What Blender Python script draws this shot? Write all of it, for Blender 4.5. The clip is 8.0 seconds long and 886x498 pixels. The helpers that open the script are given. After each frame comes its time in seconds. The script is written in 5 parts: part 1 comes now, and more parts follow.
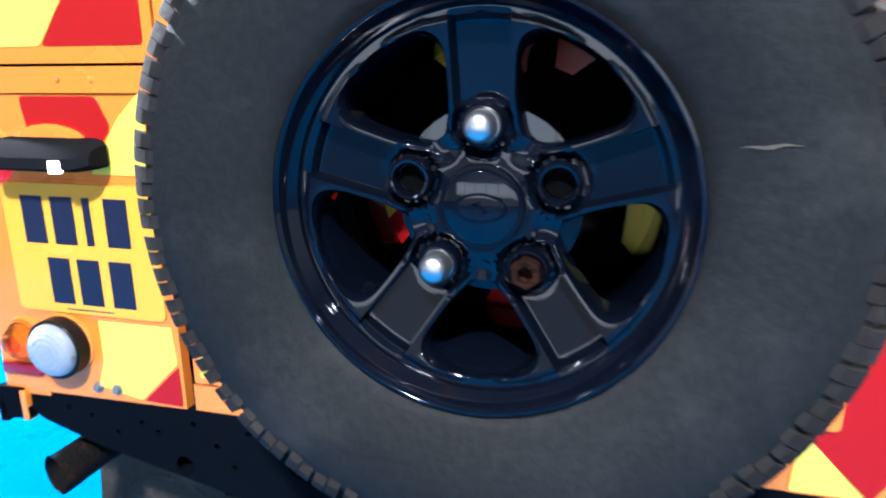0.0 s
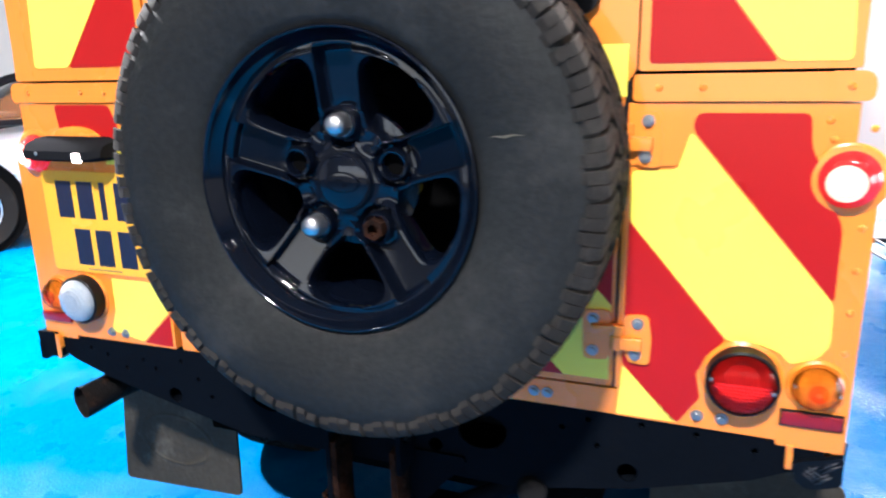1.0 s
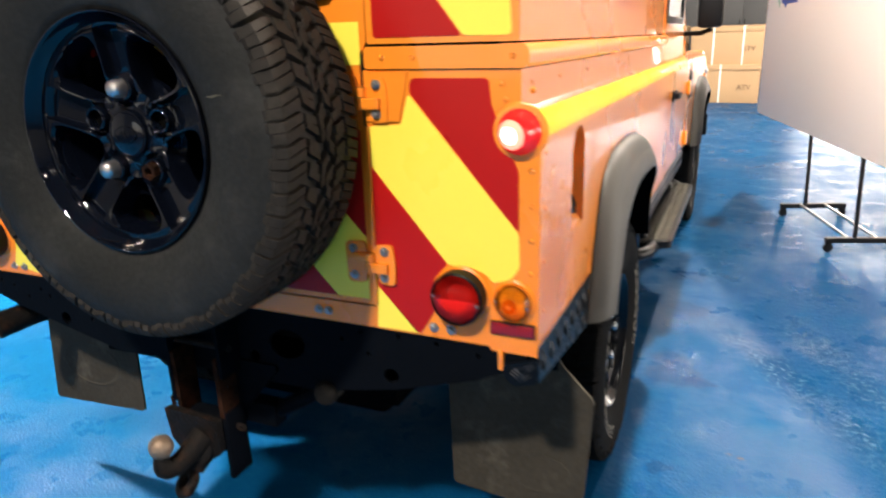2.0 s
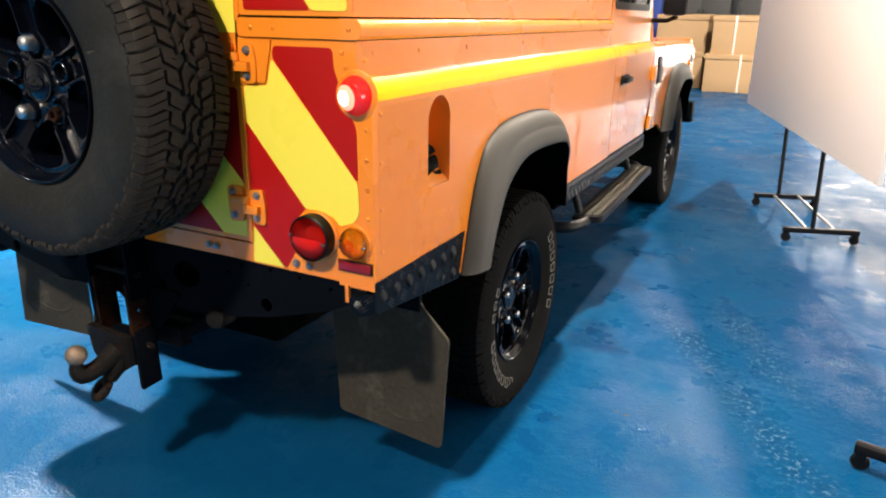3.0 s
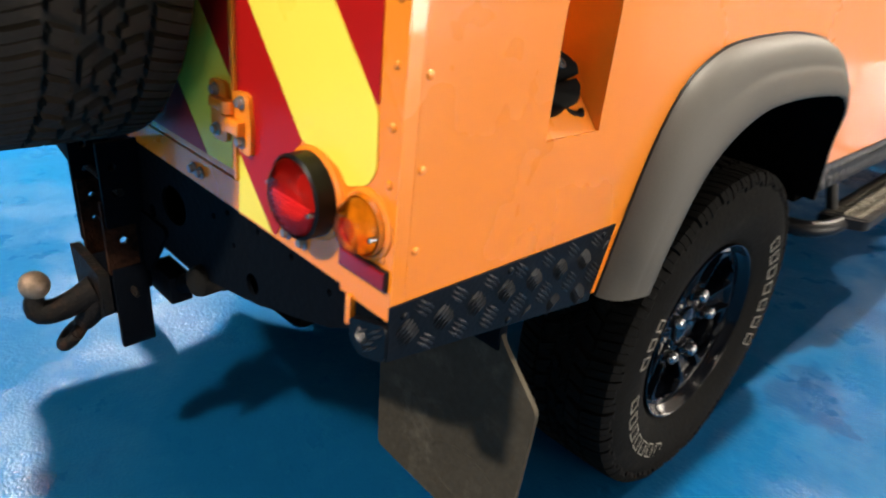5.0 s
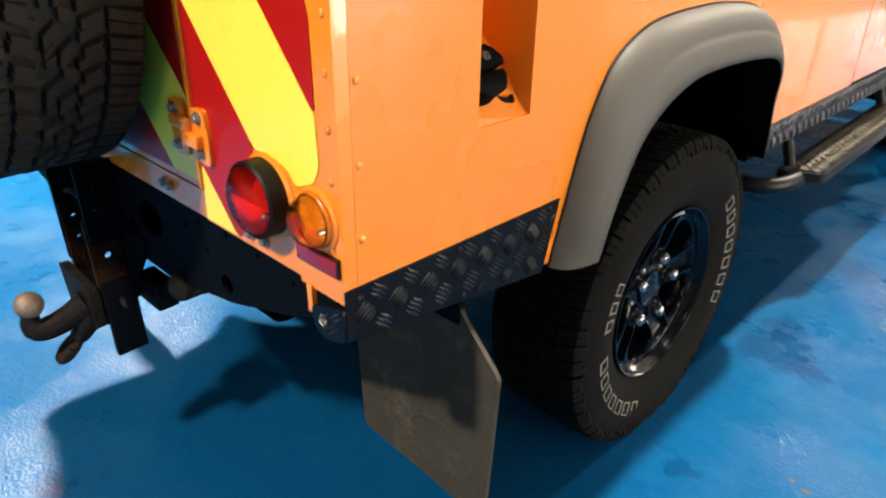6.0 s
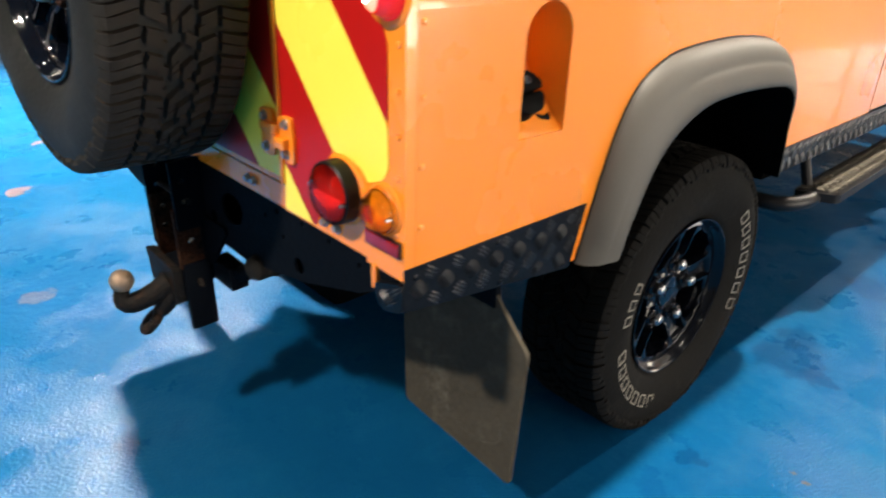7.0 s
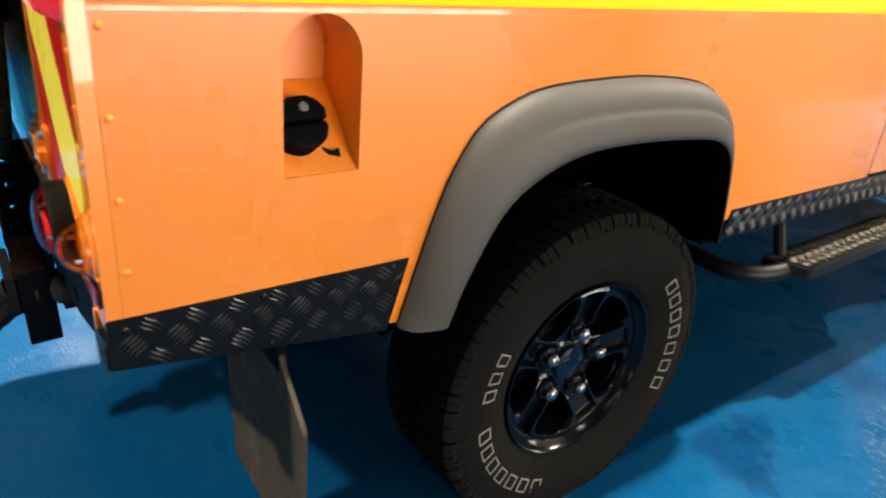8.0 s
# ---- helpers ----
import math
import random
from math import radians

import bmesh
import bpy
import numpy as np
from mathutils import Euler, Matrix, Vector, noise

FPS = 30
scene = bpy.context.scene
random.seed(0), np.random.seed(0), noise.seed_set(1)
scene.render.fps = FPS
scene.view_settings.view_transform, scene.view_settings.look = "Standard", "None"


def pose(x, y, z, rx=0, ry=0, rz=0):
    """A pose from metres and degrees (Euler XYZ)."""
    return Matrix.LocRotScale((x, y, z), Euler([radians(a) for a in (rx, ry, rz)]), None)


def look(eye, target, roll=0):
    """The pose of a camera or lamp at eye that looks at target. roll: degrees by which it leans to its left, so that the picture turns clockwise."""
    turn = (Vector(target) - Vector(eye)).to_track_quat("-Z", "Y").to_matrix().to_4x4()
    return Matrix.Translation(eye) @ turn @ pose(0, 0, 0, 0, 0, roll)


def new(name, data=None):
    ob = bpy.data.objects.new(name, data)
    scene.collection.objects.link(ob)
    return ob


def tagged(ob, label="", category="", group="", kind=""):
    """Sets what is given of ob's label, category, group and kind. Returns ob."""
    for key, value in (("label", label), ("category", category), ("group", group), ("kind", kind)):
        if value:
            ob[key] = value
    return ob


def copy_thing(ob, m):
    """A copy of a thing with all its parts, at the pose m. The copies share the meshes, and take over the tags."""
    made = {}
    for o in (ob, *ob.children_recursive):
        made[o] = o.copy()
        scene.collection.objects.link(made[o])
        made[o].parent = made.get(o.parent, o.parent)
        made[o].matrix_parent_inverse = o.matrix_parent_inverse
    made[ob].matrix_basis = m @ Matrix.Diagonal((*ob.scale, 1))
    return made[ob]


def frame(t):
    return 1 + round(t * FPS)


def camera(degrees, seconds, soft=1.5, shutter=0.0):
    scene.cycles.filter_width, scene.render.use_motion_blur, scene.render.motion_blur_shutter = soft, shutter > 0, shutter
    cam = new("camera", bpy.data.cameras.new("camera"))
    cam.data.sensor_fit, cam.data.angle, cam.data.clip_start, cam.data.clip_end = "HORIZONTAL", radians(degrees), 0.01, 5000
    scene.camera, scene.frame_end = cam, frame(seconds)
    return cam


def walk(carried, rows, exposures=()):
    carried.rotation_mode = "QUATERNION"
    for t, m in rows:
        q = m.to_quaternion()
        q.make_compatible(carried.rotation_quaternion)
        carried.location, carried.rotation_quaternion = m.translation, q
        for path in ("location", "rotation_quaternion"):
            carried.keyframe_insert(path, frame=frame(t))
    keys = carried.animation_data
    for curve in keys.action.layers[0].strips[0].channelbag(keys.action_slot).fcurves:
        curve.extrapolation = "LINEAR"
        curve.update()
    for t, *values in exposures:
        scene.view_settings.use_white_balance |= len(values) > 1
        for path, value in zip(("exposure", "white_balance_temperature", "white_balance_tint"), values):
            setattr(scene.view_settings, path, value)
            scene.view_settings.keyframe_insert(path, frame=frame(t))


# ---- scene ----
cam = camera(64.9, 8.0, soft=2.0, shutter=0.5)
PATH = [
    (0, (0.271, -0.861, 1.298), (-0.243, 0.984, 0.721), -1.0),
    (0.5, (0.415, -0.987, 1.299), (-0.205, 0.832, 0.745), -1.9),
    (1, (0.597, -1.05, 1.311), (-0.091, 0.746, 0.761), -1.7),
    (1.5, (0.851, -1.033, 1.304), (0.041, 0.687, 0.683), -0.4),
    (2, (1.132, -1.111, 1.31), (0.359, 0.624, 0.685), -2.2),
    (2.2, (1.225, -1.151, 1.308), (0.484, 0.574, 0.618), -0.9),
    (3.3, (1.604, -1.142, 1.309), (0.692, 0.508, 0.642), -0.9),
    (3.5, (1.582, -1.114, 1.309), (0.641, 0.521, 0.644), -1.8),
    (4, (1.415, -0.958, 1.269), (0.556, 0.705, 0.564), 0.7),
    (4.5, (1.335, -0.762, 1.198), (0.331, 0.74, 0.342), 1.3),
    (5, (1.313, -0.429, 1.144), (0.061, 0.847, 0.247), 5.0),
    (5.2, (1.316, -0.364, 1.145), (0.019, 0.841, 0.214), 3.1),
    (6.3, (1.45, -0.545, 1.194), (0.221, 0.736, 0.271), -0.8),
    (6.5, (1.468, -0.617, 1.206), (0.225, 0.645, 0.277), 0.6),
    (7, (1.521, -0.573, 1.227), (0.207, 0.643, 0.335), 0.8),
    (7.5, (1.64, -0.319, 1.239), (0.298, 0.886, 0.374), 4.7),
    (8, (1.639, -0.099, 1.215), (0.185, 0.97, 0.352), 4.0),
]
EXPOSURES = [(0.0, 1.58, 5200, 13), (0.6, 1.64, 5100, 13), (1.2, 1.22, 6150, 13), (2.2, 0.66, 6950, 12), (3.3, 0.57, 7100, 11), (5.2, 0.76, 7150, 10), (6.3, 0.90, 7150, 10), (7.0, 0.88, 7150, 10), (8.0, 0.68, 7150, 9)]
walk(cam, [(t, look(eye, target, roll)) for t, eye, target, roll in PATH], EXPOSURES)

# ---- light: a workshop lit by rows of ceiling lamps, with added fill ----
world = bpy.data.worlds.new("world")
scene.world = world
world.use_nodes = True
sky = world.node_tree.nodes.new("ShaderNodeTexSky")
sky.sky_type, sky.sun_disc, sky.sun_elevation, sky.sun_rotation = "NISHITA", False, radians(35), radians(20)
world.node_tree.links.new(sky.outputs[0], world.node_tree.nodes["Background"].inputs[0])
world.node_tree.nodes["Background"].inputs[1].default_value = 0.05
ROOM = (-8.5, 7.5, -8.0, 13.0, 4.8)
# x, y, watts: three rows of lamps; the one to the left of the vehicle is the brightest
# lamps 1, 4 and 6 follow cast shadows; the rest are added fill and glints
LAMPS = [(-3.7, 0.9, 1600), (-3.7, 6.5, 80), (-3.7, -4.7, 8), (0.83, 0.9, 300), (1.6, 7.0, 430), (0.55, -3.0, 240), (4.9, 6.5, 40), (4.2, 2.2, 15), (4.9, -4.7, 10),
         (-3.7, -2.0, 6), (4.9, -2.0, 6), (-1.5, -6.9, 6), (2.8, -6.9, 6)]


KEY_AIM = look((-3.7, 0.9, 4.28), (-1.8, 0.2, 0.0))


def lamp_light(x, y, z, power, size=0.14):
    data = bpy.data.lights.new("ceiling_light_source", "AREA")
    data.shape, data.size, data.size_y, data.energy, data.color = "RECTANGLE", size, size * 0.7, power, (1.0, 0.935, 0.84)
    ob = new("ceiling_light_source", data)
    ob.matrix_world = pose(x, y, z)


for lx, ly, watts in LAMPS[1:]:
    lamp_light(lx, ly, 4.28, watts, 0.34 if ly == -3.0 else 0.14)
# the brightest lamp is a floodlight turned towards the back of the vehicle
data = bpy.data.lights.new("floodlight_source", "SPOT")
data.energy, data.color, data.spot_size, data.spot_blend, data.shadow_soft_size = LAMPS[0][2] * 3.2, (1.0, 0.935, 0.84), radians(90), 0.35, 0.12
new("floodlight_source", data).matrix_world = KEY_AIM


# unseen windows added for fill, behind, beside and far ahead: from, to, sill, head
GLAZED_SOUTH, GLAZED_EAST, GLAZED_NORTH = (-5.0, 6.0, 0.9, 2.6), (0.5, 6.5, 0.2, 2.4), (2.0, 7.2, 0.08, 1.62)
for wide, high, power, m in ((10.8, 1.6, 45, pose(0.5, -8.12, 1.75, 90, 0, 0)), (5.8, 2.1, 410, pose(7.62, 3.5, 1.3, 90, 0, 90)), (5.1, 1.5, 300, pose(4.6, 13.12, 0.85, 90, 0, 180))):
    data = bpy.data.lights.new("window_fill_light", "AREA")
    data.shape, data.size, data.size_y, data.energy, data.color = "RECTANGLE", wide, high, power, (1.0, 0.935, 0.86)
    new("window_fill_light", data).matrix_world = m


# ---- materials ----
def mat(name, colour, rough=0.5, metal=0.0, coat=0.0, vary=0.12, scale=6.0, grain=60.0, bump=0.05, rough_vary=0.1,
        dirt=None, dirt_amount=0.0, transmission=0.0, emit=0.0, spec=0.5, ior=1.45, depth=0.02):
    """A procedural surface: base colour varied at two scales, roughness varied, fine relief."""
    m = bpy.data.materials.new(name)
    m.use_nodes = True
    nt = m.node_tree
    n, l = nt.nodes, nt.links
    b = n["Principled BSDF"]
    co = n.new("ShaderNodeTexCoord")
    big = n.new("ShaderNodeTexNoise")
    big.inputs["Scale"].default_value, big.inputs["Detail"].default_value = scale, 5
    fine = n.new("ShaderNodeTexNoise")
    fine.inputs["Scale"].default_value, fine.inputs["Detail"].default_value = grain, 3
    l.new(co.outputs["Object"], big.inputs["Vector"])
    l.new(co.outputs["Object"], fine.inputs["Vector"])
    ramp = n.new("ShaderNodeMapRange")
    ramp.inputs[3].default_value, ramp.inputs[4].default_value = 1 - vary, 1 + vary
    l.new(big.outputs["Fac"], ramp.inputs[0])
    ramp2 = n.new("ShaderNodeMapRange")
    ramp2.inputs[3].default_value, ramp2.inputs[4].default_value = 1 - vary * 0.6, 1 + vary * 0.6
    l.new(fine.outputs["Fac"], ramp2.inputs[0])
    mul = n.new("ShaderNodeMath")
    mul.operation = "MULTIPLY"
    l.new(ramp.outputs[0], mul.inputs[0])
    l.new(ramp2.outputs[0], mul.inputs[1])
    hsv = n.new("ShaderNodeHueSaturation")
    hsv.inputs["Color"].default_value = (*colour, 1)
    l.new(mul.outputs[0], hsv.inputs["Value"])
    out = hsv.outputs[0]
    if dirt:
        patch = n.new("ShaderNodeTexNoise")
        patch.inputs["Scale"].default_value, patch.inputs["Detail"].default_value = scale * 1.7, 8
        patch.inputs["Roughness"].default_value = 0.7
        l.new(co.outputs["Object"], patch.inputs["Vector"])
        pr = n.new("ShaderNodeMapRange")
        pr.inputs[1].default_value, pr.inputs[2].default_value = 0.62 - 0.3 * dirt_amount, 0.8 - 0.3 * dirt_amount
        pr.inputs[4].default_value = min(1.0, 0.5 + dirt_amount)
        l.new(patch.outputs["Fac"], pr.inputs[0])
        mix = n.new("ShaderNodeMix")
        mix.data_type = "RGBA"
        l.new(pr.outputs[0], mix.inputs["Factor"])
        l.new(out, mix.inputs["A"])
        mix.inputs["B"].default_value = (*dirt, 1)
        out = mix.outputs["Result"]
    l.new(out, b.inputs["Base Color"])
    rr = n.new("ShaderNodeMapRange")
    rr.inputs[3].default_value, rr.inputs[4].default_value = max(0.02, rough - rough_vary), min(1, rough + rough_vary)
    l.new(big.outputs["Fac"], rr.inputs[0])
    l.new(rr.outputs[0], b.inputs["Roughness"])
    b.inputs["Metallic"].default_value = metal
    b.inputs["Coat Weight"].default_value, b.inputs["Coat Roughness"].default_value = coat, 0.04
    b.inputs["Transmission Weight"].default_value = transmission
    b.inputs["Specular IOR Level"].default_value = spec
    b.inputs["IOR"].default_value = ior
    if emit:
        b.inputs["Emission Color"].default_value = (*colour, 1)
        b.inputs["Emission Strength"].default_value = emit
    if bump:
        bp = n.new("ShaderNodeBump")
        bp.inputs["Strength"].default_value, bp.inputs["Distance"].default_value = bump, depth
        l.new(fine.outputs["Fac"], bp.inputs["Height"])
        l.new(bp.outputs[0], b.inputs["Normal"])
    return m


def floor_material():
    """Blue floor paint: scuffs, grit with painted glints, damp and darker blue patches, rust marks."""
    m = bpy.data.materials.new("blue_floor_paint")
    m.use_nodes = True
    n, l = m.node_tree.nodes, m.node_tree.links
    b = n["Principled BSDF"]
    co = n.new("ShaderNodeTexCoord")

    def noise_tex(scale, detail, rough=0.55):
        t = n.new("ShaderNodeTexNoise")
        t.inputs["Scale"].default_value, t.inputs["Detail"].default_value, t.inputs["Roughness"].default_value = scale, detail, rough
        l.new(co.outputs["Object"], t.inputs["Vector"])
        return t.outputs["Fac"]

    def rng(src, a, z, lo, hi):
        r = n.new("ShaderNodeMapRange")
        for i, v in zip((1, 2, 3, 4), (a, z, lo, hi)):
            r.inputs[i].default_value = v
        l.new(src, r.inputs[0])
        return r.outputs[0]

    def mixc(fac, a, z):
        x = n.new("ShaderNodeMix")
        x.data_type = "RGBA"
        l.new(fac, x.inputs["Factor"])
        for key, v in (("A", a), ("B", z)):
            if isinstance(v, tuple):
                x.inputs[key].default_value = (*v, 1)
            else:
                l.new(v, x.inputs[key])
        return x.outputs["Result"]

    wide, mid, fine, grit = noise_tex(0.7, 4), noise_tex(4.5, 7, 0.65), noise_tex(38, 4), noise_tex(120, 2)
    c = mixc(rng(wide, 0.35, 0.7, 0, 1), (0.0001, 0.0425, 0.122), (0.0002, 0.059, 0.153))
    c = mixc(rng(mid, 0.52, 0.8, 0, 0.55), c, (0.0007, 0.074, 0.176))
    c = mixc(rng(fine, 0.66, 0.8, 0, 0.35), c, (0.015, 0.10, 0.20))
    damp = noise_tex(2.3, 6, 0.6)
    wet = rng(damp, 0.60, 0.66, 0, 1)
    c = mixc(rng(damp, 0.60, 0.66, 0, 0.45), c, (0.001, 0.032, 0.105))
    rust = noise_tex(3.1, 3, 0.5)
    c = mixc(rng(rust, 0.80, 0.84, 0, 0.8), c, (0.22, 0.12, 0.05))
    warp = n.new("ShaderNodeMix")
    warp.data_type = "VECTOR"
    warp.inputs["Factor"].default_value = 0.14
    l.new(co.outputs["Object"], warp.inputs["A"])
    nz = n.new("ShaderNodeTexNoise")
    nz.inputs["Scale"].default_value, nz.inputs["Detail"].default_value = 11, 4
    l.new(co.outputs["Object"], nz.inputs["Vector"])
    l.new(nz.outputs["Color"], warp.inputs["B"])
    # rust marks and darker blue patches at their places
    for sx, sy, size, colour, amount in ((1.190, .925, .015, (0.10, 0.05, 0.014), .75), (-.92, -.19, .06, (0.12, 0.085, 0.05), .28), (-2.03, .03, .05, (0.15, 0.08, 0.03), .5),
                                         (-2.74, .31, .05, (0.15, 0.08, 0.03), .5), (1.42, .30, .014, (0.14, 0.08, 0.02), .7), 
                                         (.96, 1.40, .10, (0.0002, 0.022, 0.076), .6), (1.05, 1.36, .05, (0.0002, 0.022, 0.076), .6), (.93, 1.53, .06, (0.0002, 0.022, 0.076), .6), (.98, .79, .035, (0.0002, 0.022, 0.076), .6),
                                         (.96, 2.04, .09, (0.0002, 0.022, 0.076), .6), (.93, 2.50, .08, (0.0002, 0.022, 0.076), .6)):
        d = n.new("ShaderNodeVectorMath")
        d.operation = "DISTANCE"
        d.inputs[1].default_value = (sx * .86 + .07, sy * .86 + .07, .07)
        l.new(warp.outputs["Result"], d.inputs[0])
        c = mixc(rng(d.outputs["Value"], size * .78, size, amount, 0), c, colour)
    # dried gritty track beside the vehicle; its glints are put into pale specks
    xyz = n.new("ShaderNodeSeparateXYZ")
    l.new(co.outputs["Object"], xyz.inputs[0])

    def calc(op, p, q):
        k = n.new("ShaderNodeMath")
        k.operation = op
        for i, v in enumerate((p, q)):
            if isinstance(v, (int, float)):
                k.inputs[i].default_value = v
            else:
                l.new(v, k.inputs[i])
        return k.outputs[0]

    lanes = []
    for x_at, slope_, lo, hi in ((1.13, 0.58, 0.6, 2.1), (1.44, 0.42, 1.4, 2.1)):
        off = calc("ABSOLUTE", calc("SUBTRACT", xyz.outputs["X"], calc("ADD", x_at, calc("MULTIPLY", calc("SUBTRACT", 1.87, xyz.outputs["Y"]), slope_))), 0.0)
        ends = calc("MULTIPLY", rng(xyz.outputs["Y"], lo - .3, lo + .2, 0, 1), rng(xyz.outputs["Y"], hi - .3, hi + .1, 1, 0))
        lanes.append(calc("MULTIPLY", rng(off, 0.03, 0.12, 1, 0), ends))
    track = calc("MULTIPLY", calc("MAXIMUM", lanes[0], lanes[1]), rng(noise_tex(4.4, 4, 0.7), 0.38, 0.56, 0.2, 1))
    speck = calc("MULTIPLY", track, rng(noise_tex(52, 3, 0.6), 0.55, 0.62, 0, 1))
    c = mixc(calc("MULTIPLY", track, 0.5), c, (0.001, 0.028, 0.080))
    c = mixc(calc("MULTIPLY", speck, 0.5), c, (0.11, 0.21, 0.30))
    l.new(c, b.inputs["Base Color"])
    r = n.new("ShaderNodeMath")
    r.operation = "SUBTRACT"
    l.new(rng(mid, 0.35, 0.68, 0.22, 0.50), r.inputs[0])
    l.new(rng(damp, 0.60, 0.66, 0, 0.16), r.inputs[1])
    l.new(r.outputs[0], b.inputs["Roughness"])
    add = n.new("ShaderNodeMath")
    spots = n.new("ShaderNodeMath")
    spots.operation = "MULTIPLY"
    l.new(rng(grit, 0.4, 0.75, 0, 2.4), spots.inputs[0])
    l.new(rng(noise_tex(1.6, 5, 0.7), 0.42, 0.6, 0.1, 1.0), spots.inputs[1])
    l.new(calc("ADD", spots.outputs[0], calc("MULTIPLY", speck, 3.0)), add.inputs[0])
    l.new(rng(fine, 0.3, 0.7, 0, 1.0), add.inputs[1])
    bp = n.new("ShaderNodeBump")
    bp.inputs["Strength"].default_value, bp.inputs["Distance"].default_value = 0.17, 0.006
    l.new(rng(noise_tex(1.6, 5, 0.7), 0.46, 0.62, 0.02, 0.11), b.inputs["Specular IOR Level"])
    l.new(add.outputs[0], bp.inputs["Height"])
    l.new(bp.outputs[0], b.inputs["Normal"])
    return m


FLOOR = floor_material()
ORANGE = mat("orange_paint", (0.86, 0.242, 0.020), 0.28, coat=0.65, vary=0.03, scale=2, grain=260, bump=0.012, rough_vary=0.05)
ORANGE.node_tree.nodes["Principled BSDF"].inputs["Coat IOR"].default_value = 1.5
RED = mat("red_reflective_film", (0.39, 0.008, 0.007), 0.3, vary=0.04, scale=3, grain=420, bump=0.02, spec=0.3)
YELLOW = mat("yellow_reflective_film", (0.86, 0.72, 0.085), 0.3, coat=0.1, vary=0.03, scale=3, grain=420, bump=0.02, spec=0.35)
TAPE = mat("amber_reflective_tape", (0.84, 0.37, 0.004), 0.3, coat=0.12, vary=0.06, scale=5, grain=300, bump=0.03, spec=0.2)
BLACK = mat("black_chassis_paint", (0.003, 0.004, 0.006), 0.5, vary=0.25, scale=5, grain=90, bump=0.08, dirt=(0.006, 0.0055, 0.005), dirt_amount=0.1, spec=0.015)
# near-black of the underbody; also carries the shade of holes and flare lips
UNDER = mat("near_black_underbody_and_shade", (0.0025, 0.0025, 0.0025), 0.95, vary=0.3, scale=8, grain=60, bump=0.15, spec=0.0)
CHEQUER = mat("black_tread_plate", (0.0035, 0.0042, 0.006), 0.34, vary=0.2, scale=9, grain=150, bump=0.04, dirt=(0.05, 0.05, 0.05), dirt_amount=0.05, spec=0.14)
RUBBER = mat("tyre_rubber", (0.0100, 0.0096, 0.0090), 0.72, vary=0.3, scale=7, grain=90, bump=0.12, dirt=(0.022, 0.020, 0.017), dirt_amount=0.2, spec=0.02)
CHEQUER_BAR = mat("worn_tread_plate_bar", (0.042, 0.042, 0.044), 0.36, metal=0.6, vary=0.5, scale=14, grain=150, bump=0.05, spec=0.4)
SILL_BAR = mat("grey_tread_plate_bar", (0.11, 0.11, 0.115), 0.4, metal=0.2, vary=0.4, scale=14, grain=150, bump=0.05, spec=0.4)
STEP_BAR = mat("brown_worn_step_bar", (0.075, 0.066, 0.052), 0.45, metal=0.2, vary=0.6, scale=12, grain=150, bump=0.05, spec=0.4)
SCUFF = mat("pale_scuff", (0.075, 0.068, 0.046), 0.8, vary=0.5, scale=60, grain=300)
# spare's rubber made paler and cloudier: haze and sheen put into its colour
SPARE_RUBBER = mat("pale_cloudy_spare_rubber", (0.0138, 0.0143, 0.0140), 0.66, vary=0.7, scale=4, grain=90, bump=0.1, dirt=(0.032, 0.031, 0.029), dirt_amount=0.28, spec=0.15)
TREADWORN = mat("worn_brown_tread", (0.020, 0.0178, 0.0158), 0.75, vary=0.35, scale=8, grain=80, bump=0.12, dirt=(0.045, 0.039, 0.033), dirt_amount=0.25, spec=0.1)
LETTER = mat("raised_white_lettering", (0.25, 0.225, 0.18), 0.75, vary=0.35, scale=20, grain=200)
# shade of the road wheels put into a duller alloy, plus dirt film
ROAD_RIM = mat("shade_dulled_black_alloy", (0.0022, 0.0030, 0.0052), 0.16, spec=0.3, vary=0.3, scale=12, grain=150, bump=0.01, dirt=(0.012, 0.011, 0.010), dirt_amount=0.08)
RIM = mat("gloss_black_alloy", (0.0018, 0.0028, 0.0060), 0.06, spec=0.62, vary=0.1, scale=10, grain=150, bump=0.004, rough_vary=0.02)
DULL_CHROME = mat("dulled_chrome", (0.24, 0.245, 0.255), 0.26, metal=1, vary=0.2, scale=40, grain=200, bump=0.05)
CHROME = mat("chrome", (0.60, 0.60, 0.60), 0.36, metal=1, vary=0.05, scale=30, grain=200, bump=0.02)
STEEL = mat("dull_zinc_bolt", (0.33, 0.34, 0.35), 0.42, metal=0.9, vary=0.2, scale=60, grain=300, bump=0.1)
RUST = mat("rusty_steel", (0.030, 0.012, 0.0065), 0.8, metal=0.1, vary=0.5, scale=18, grain=120, bump=0.3, dirt=(0.005, 0.004, 0.0035), dirt_amount=0.55, spec=0.05)
CAPBLACK = mat("matt_black_cap", (0.004, 0.004, 0.004), 0.7, vary=0.1, scale=20, grain=200, bump=0.03, spec=0.02)
WORN = mat("worn_black_steel", (0.008, 0.007, 0.0065), 0.6, metal=0.1, vary=0.4, scale=16, grain=140, bump=0.3, dirt=(0.042, 0.020, 0.011), dirt_amount=0.34, spec=0.12)
BALL = mat("worn_tow_ball_steel", (0.24, 0.17, 0.12), 0.5, metal=0.5, vary=0.4, scale=30, grain=160, bump=0.2, dirt=(0.05, 0.028, 0.016), dirt_amount=0.25)
PLASTIC = mat("grey_black_moulding", (0.042, 0.040, 0.036), 0.55, vary=0.18, scale=4, grain=320, bump=0.05, spec=0.35)
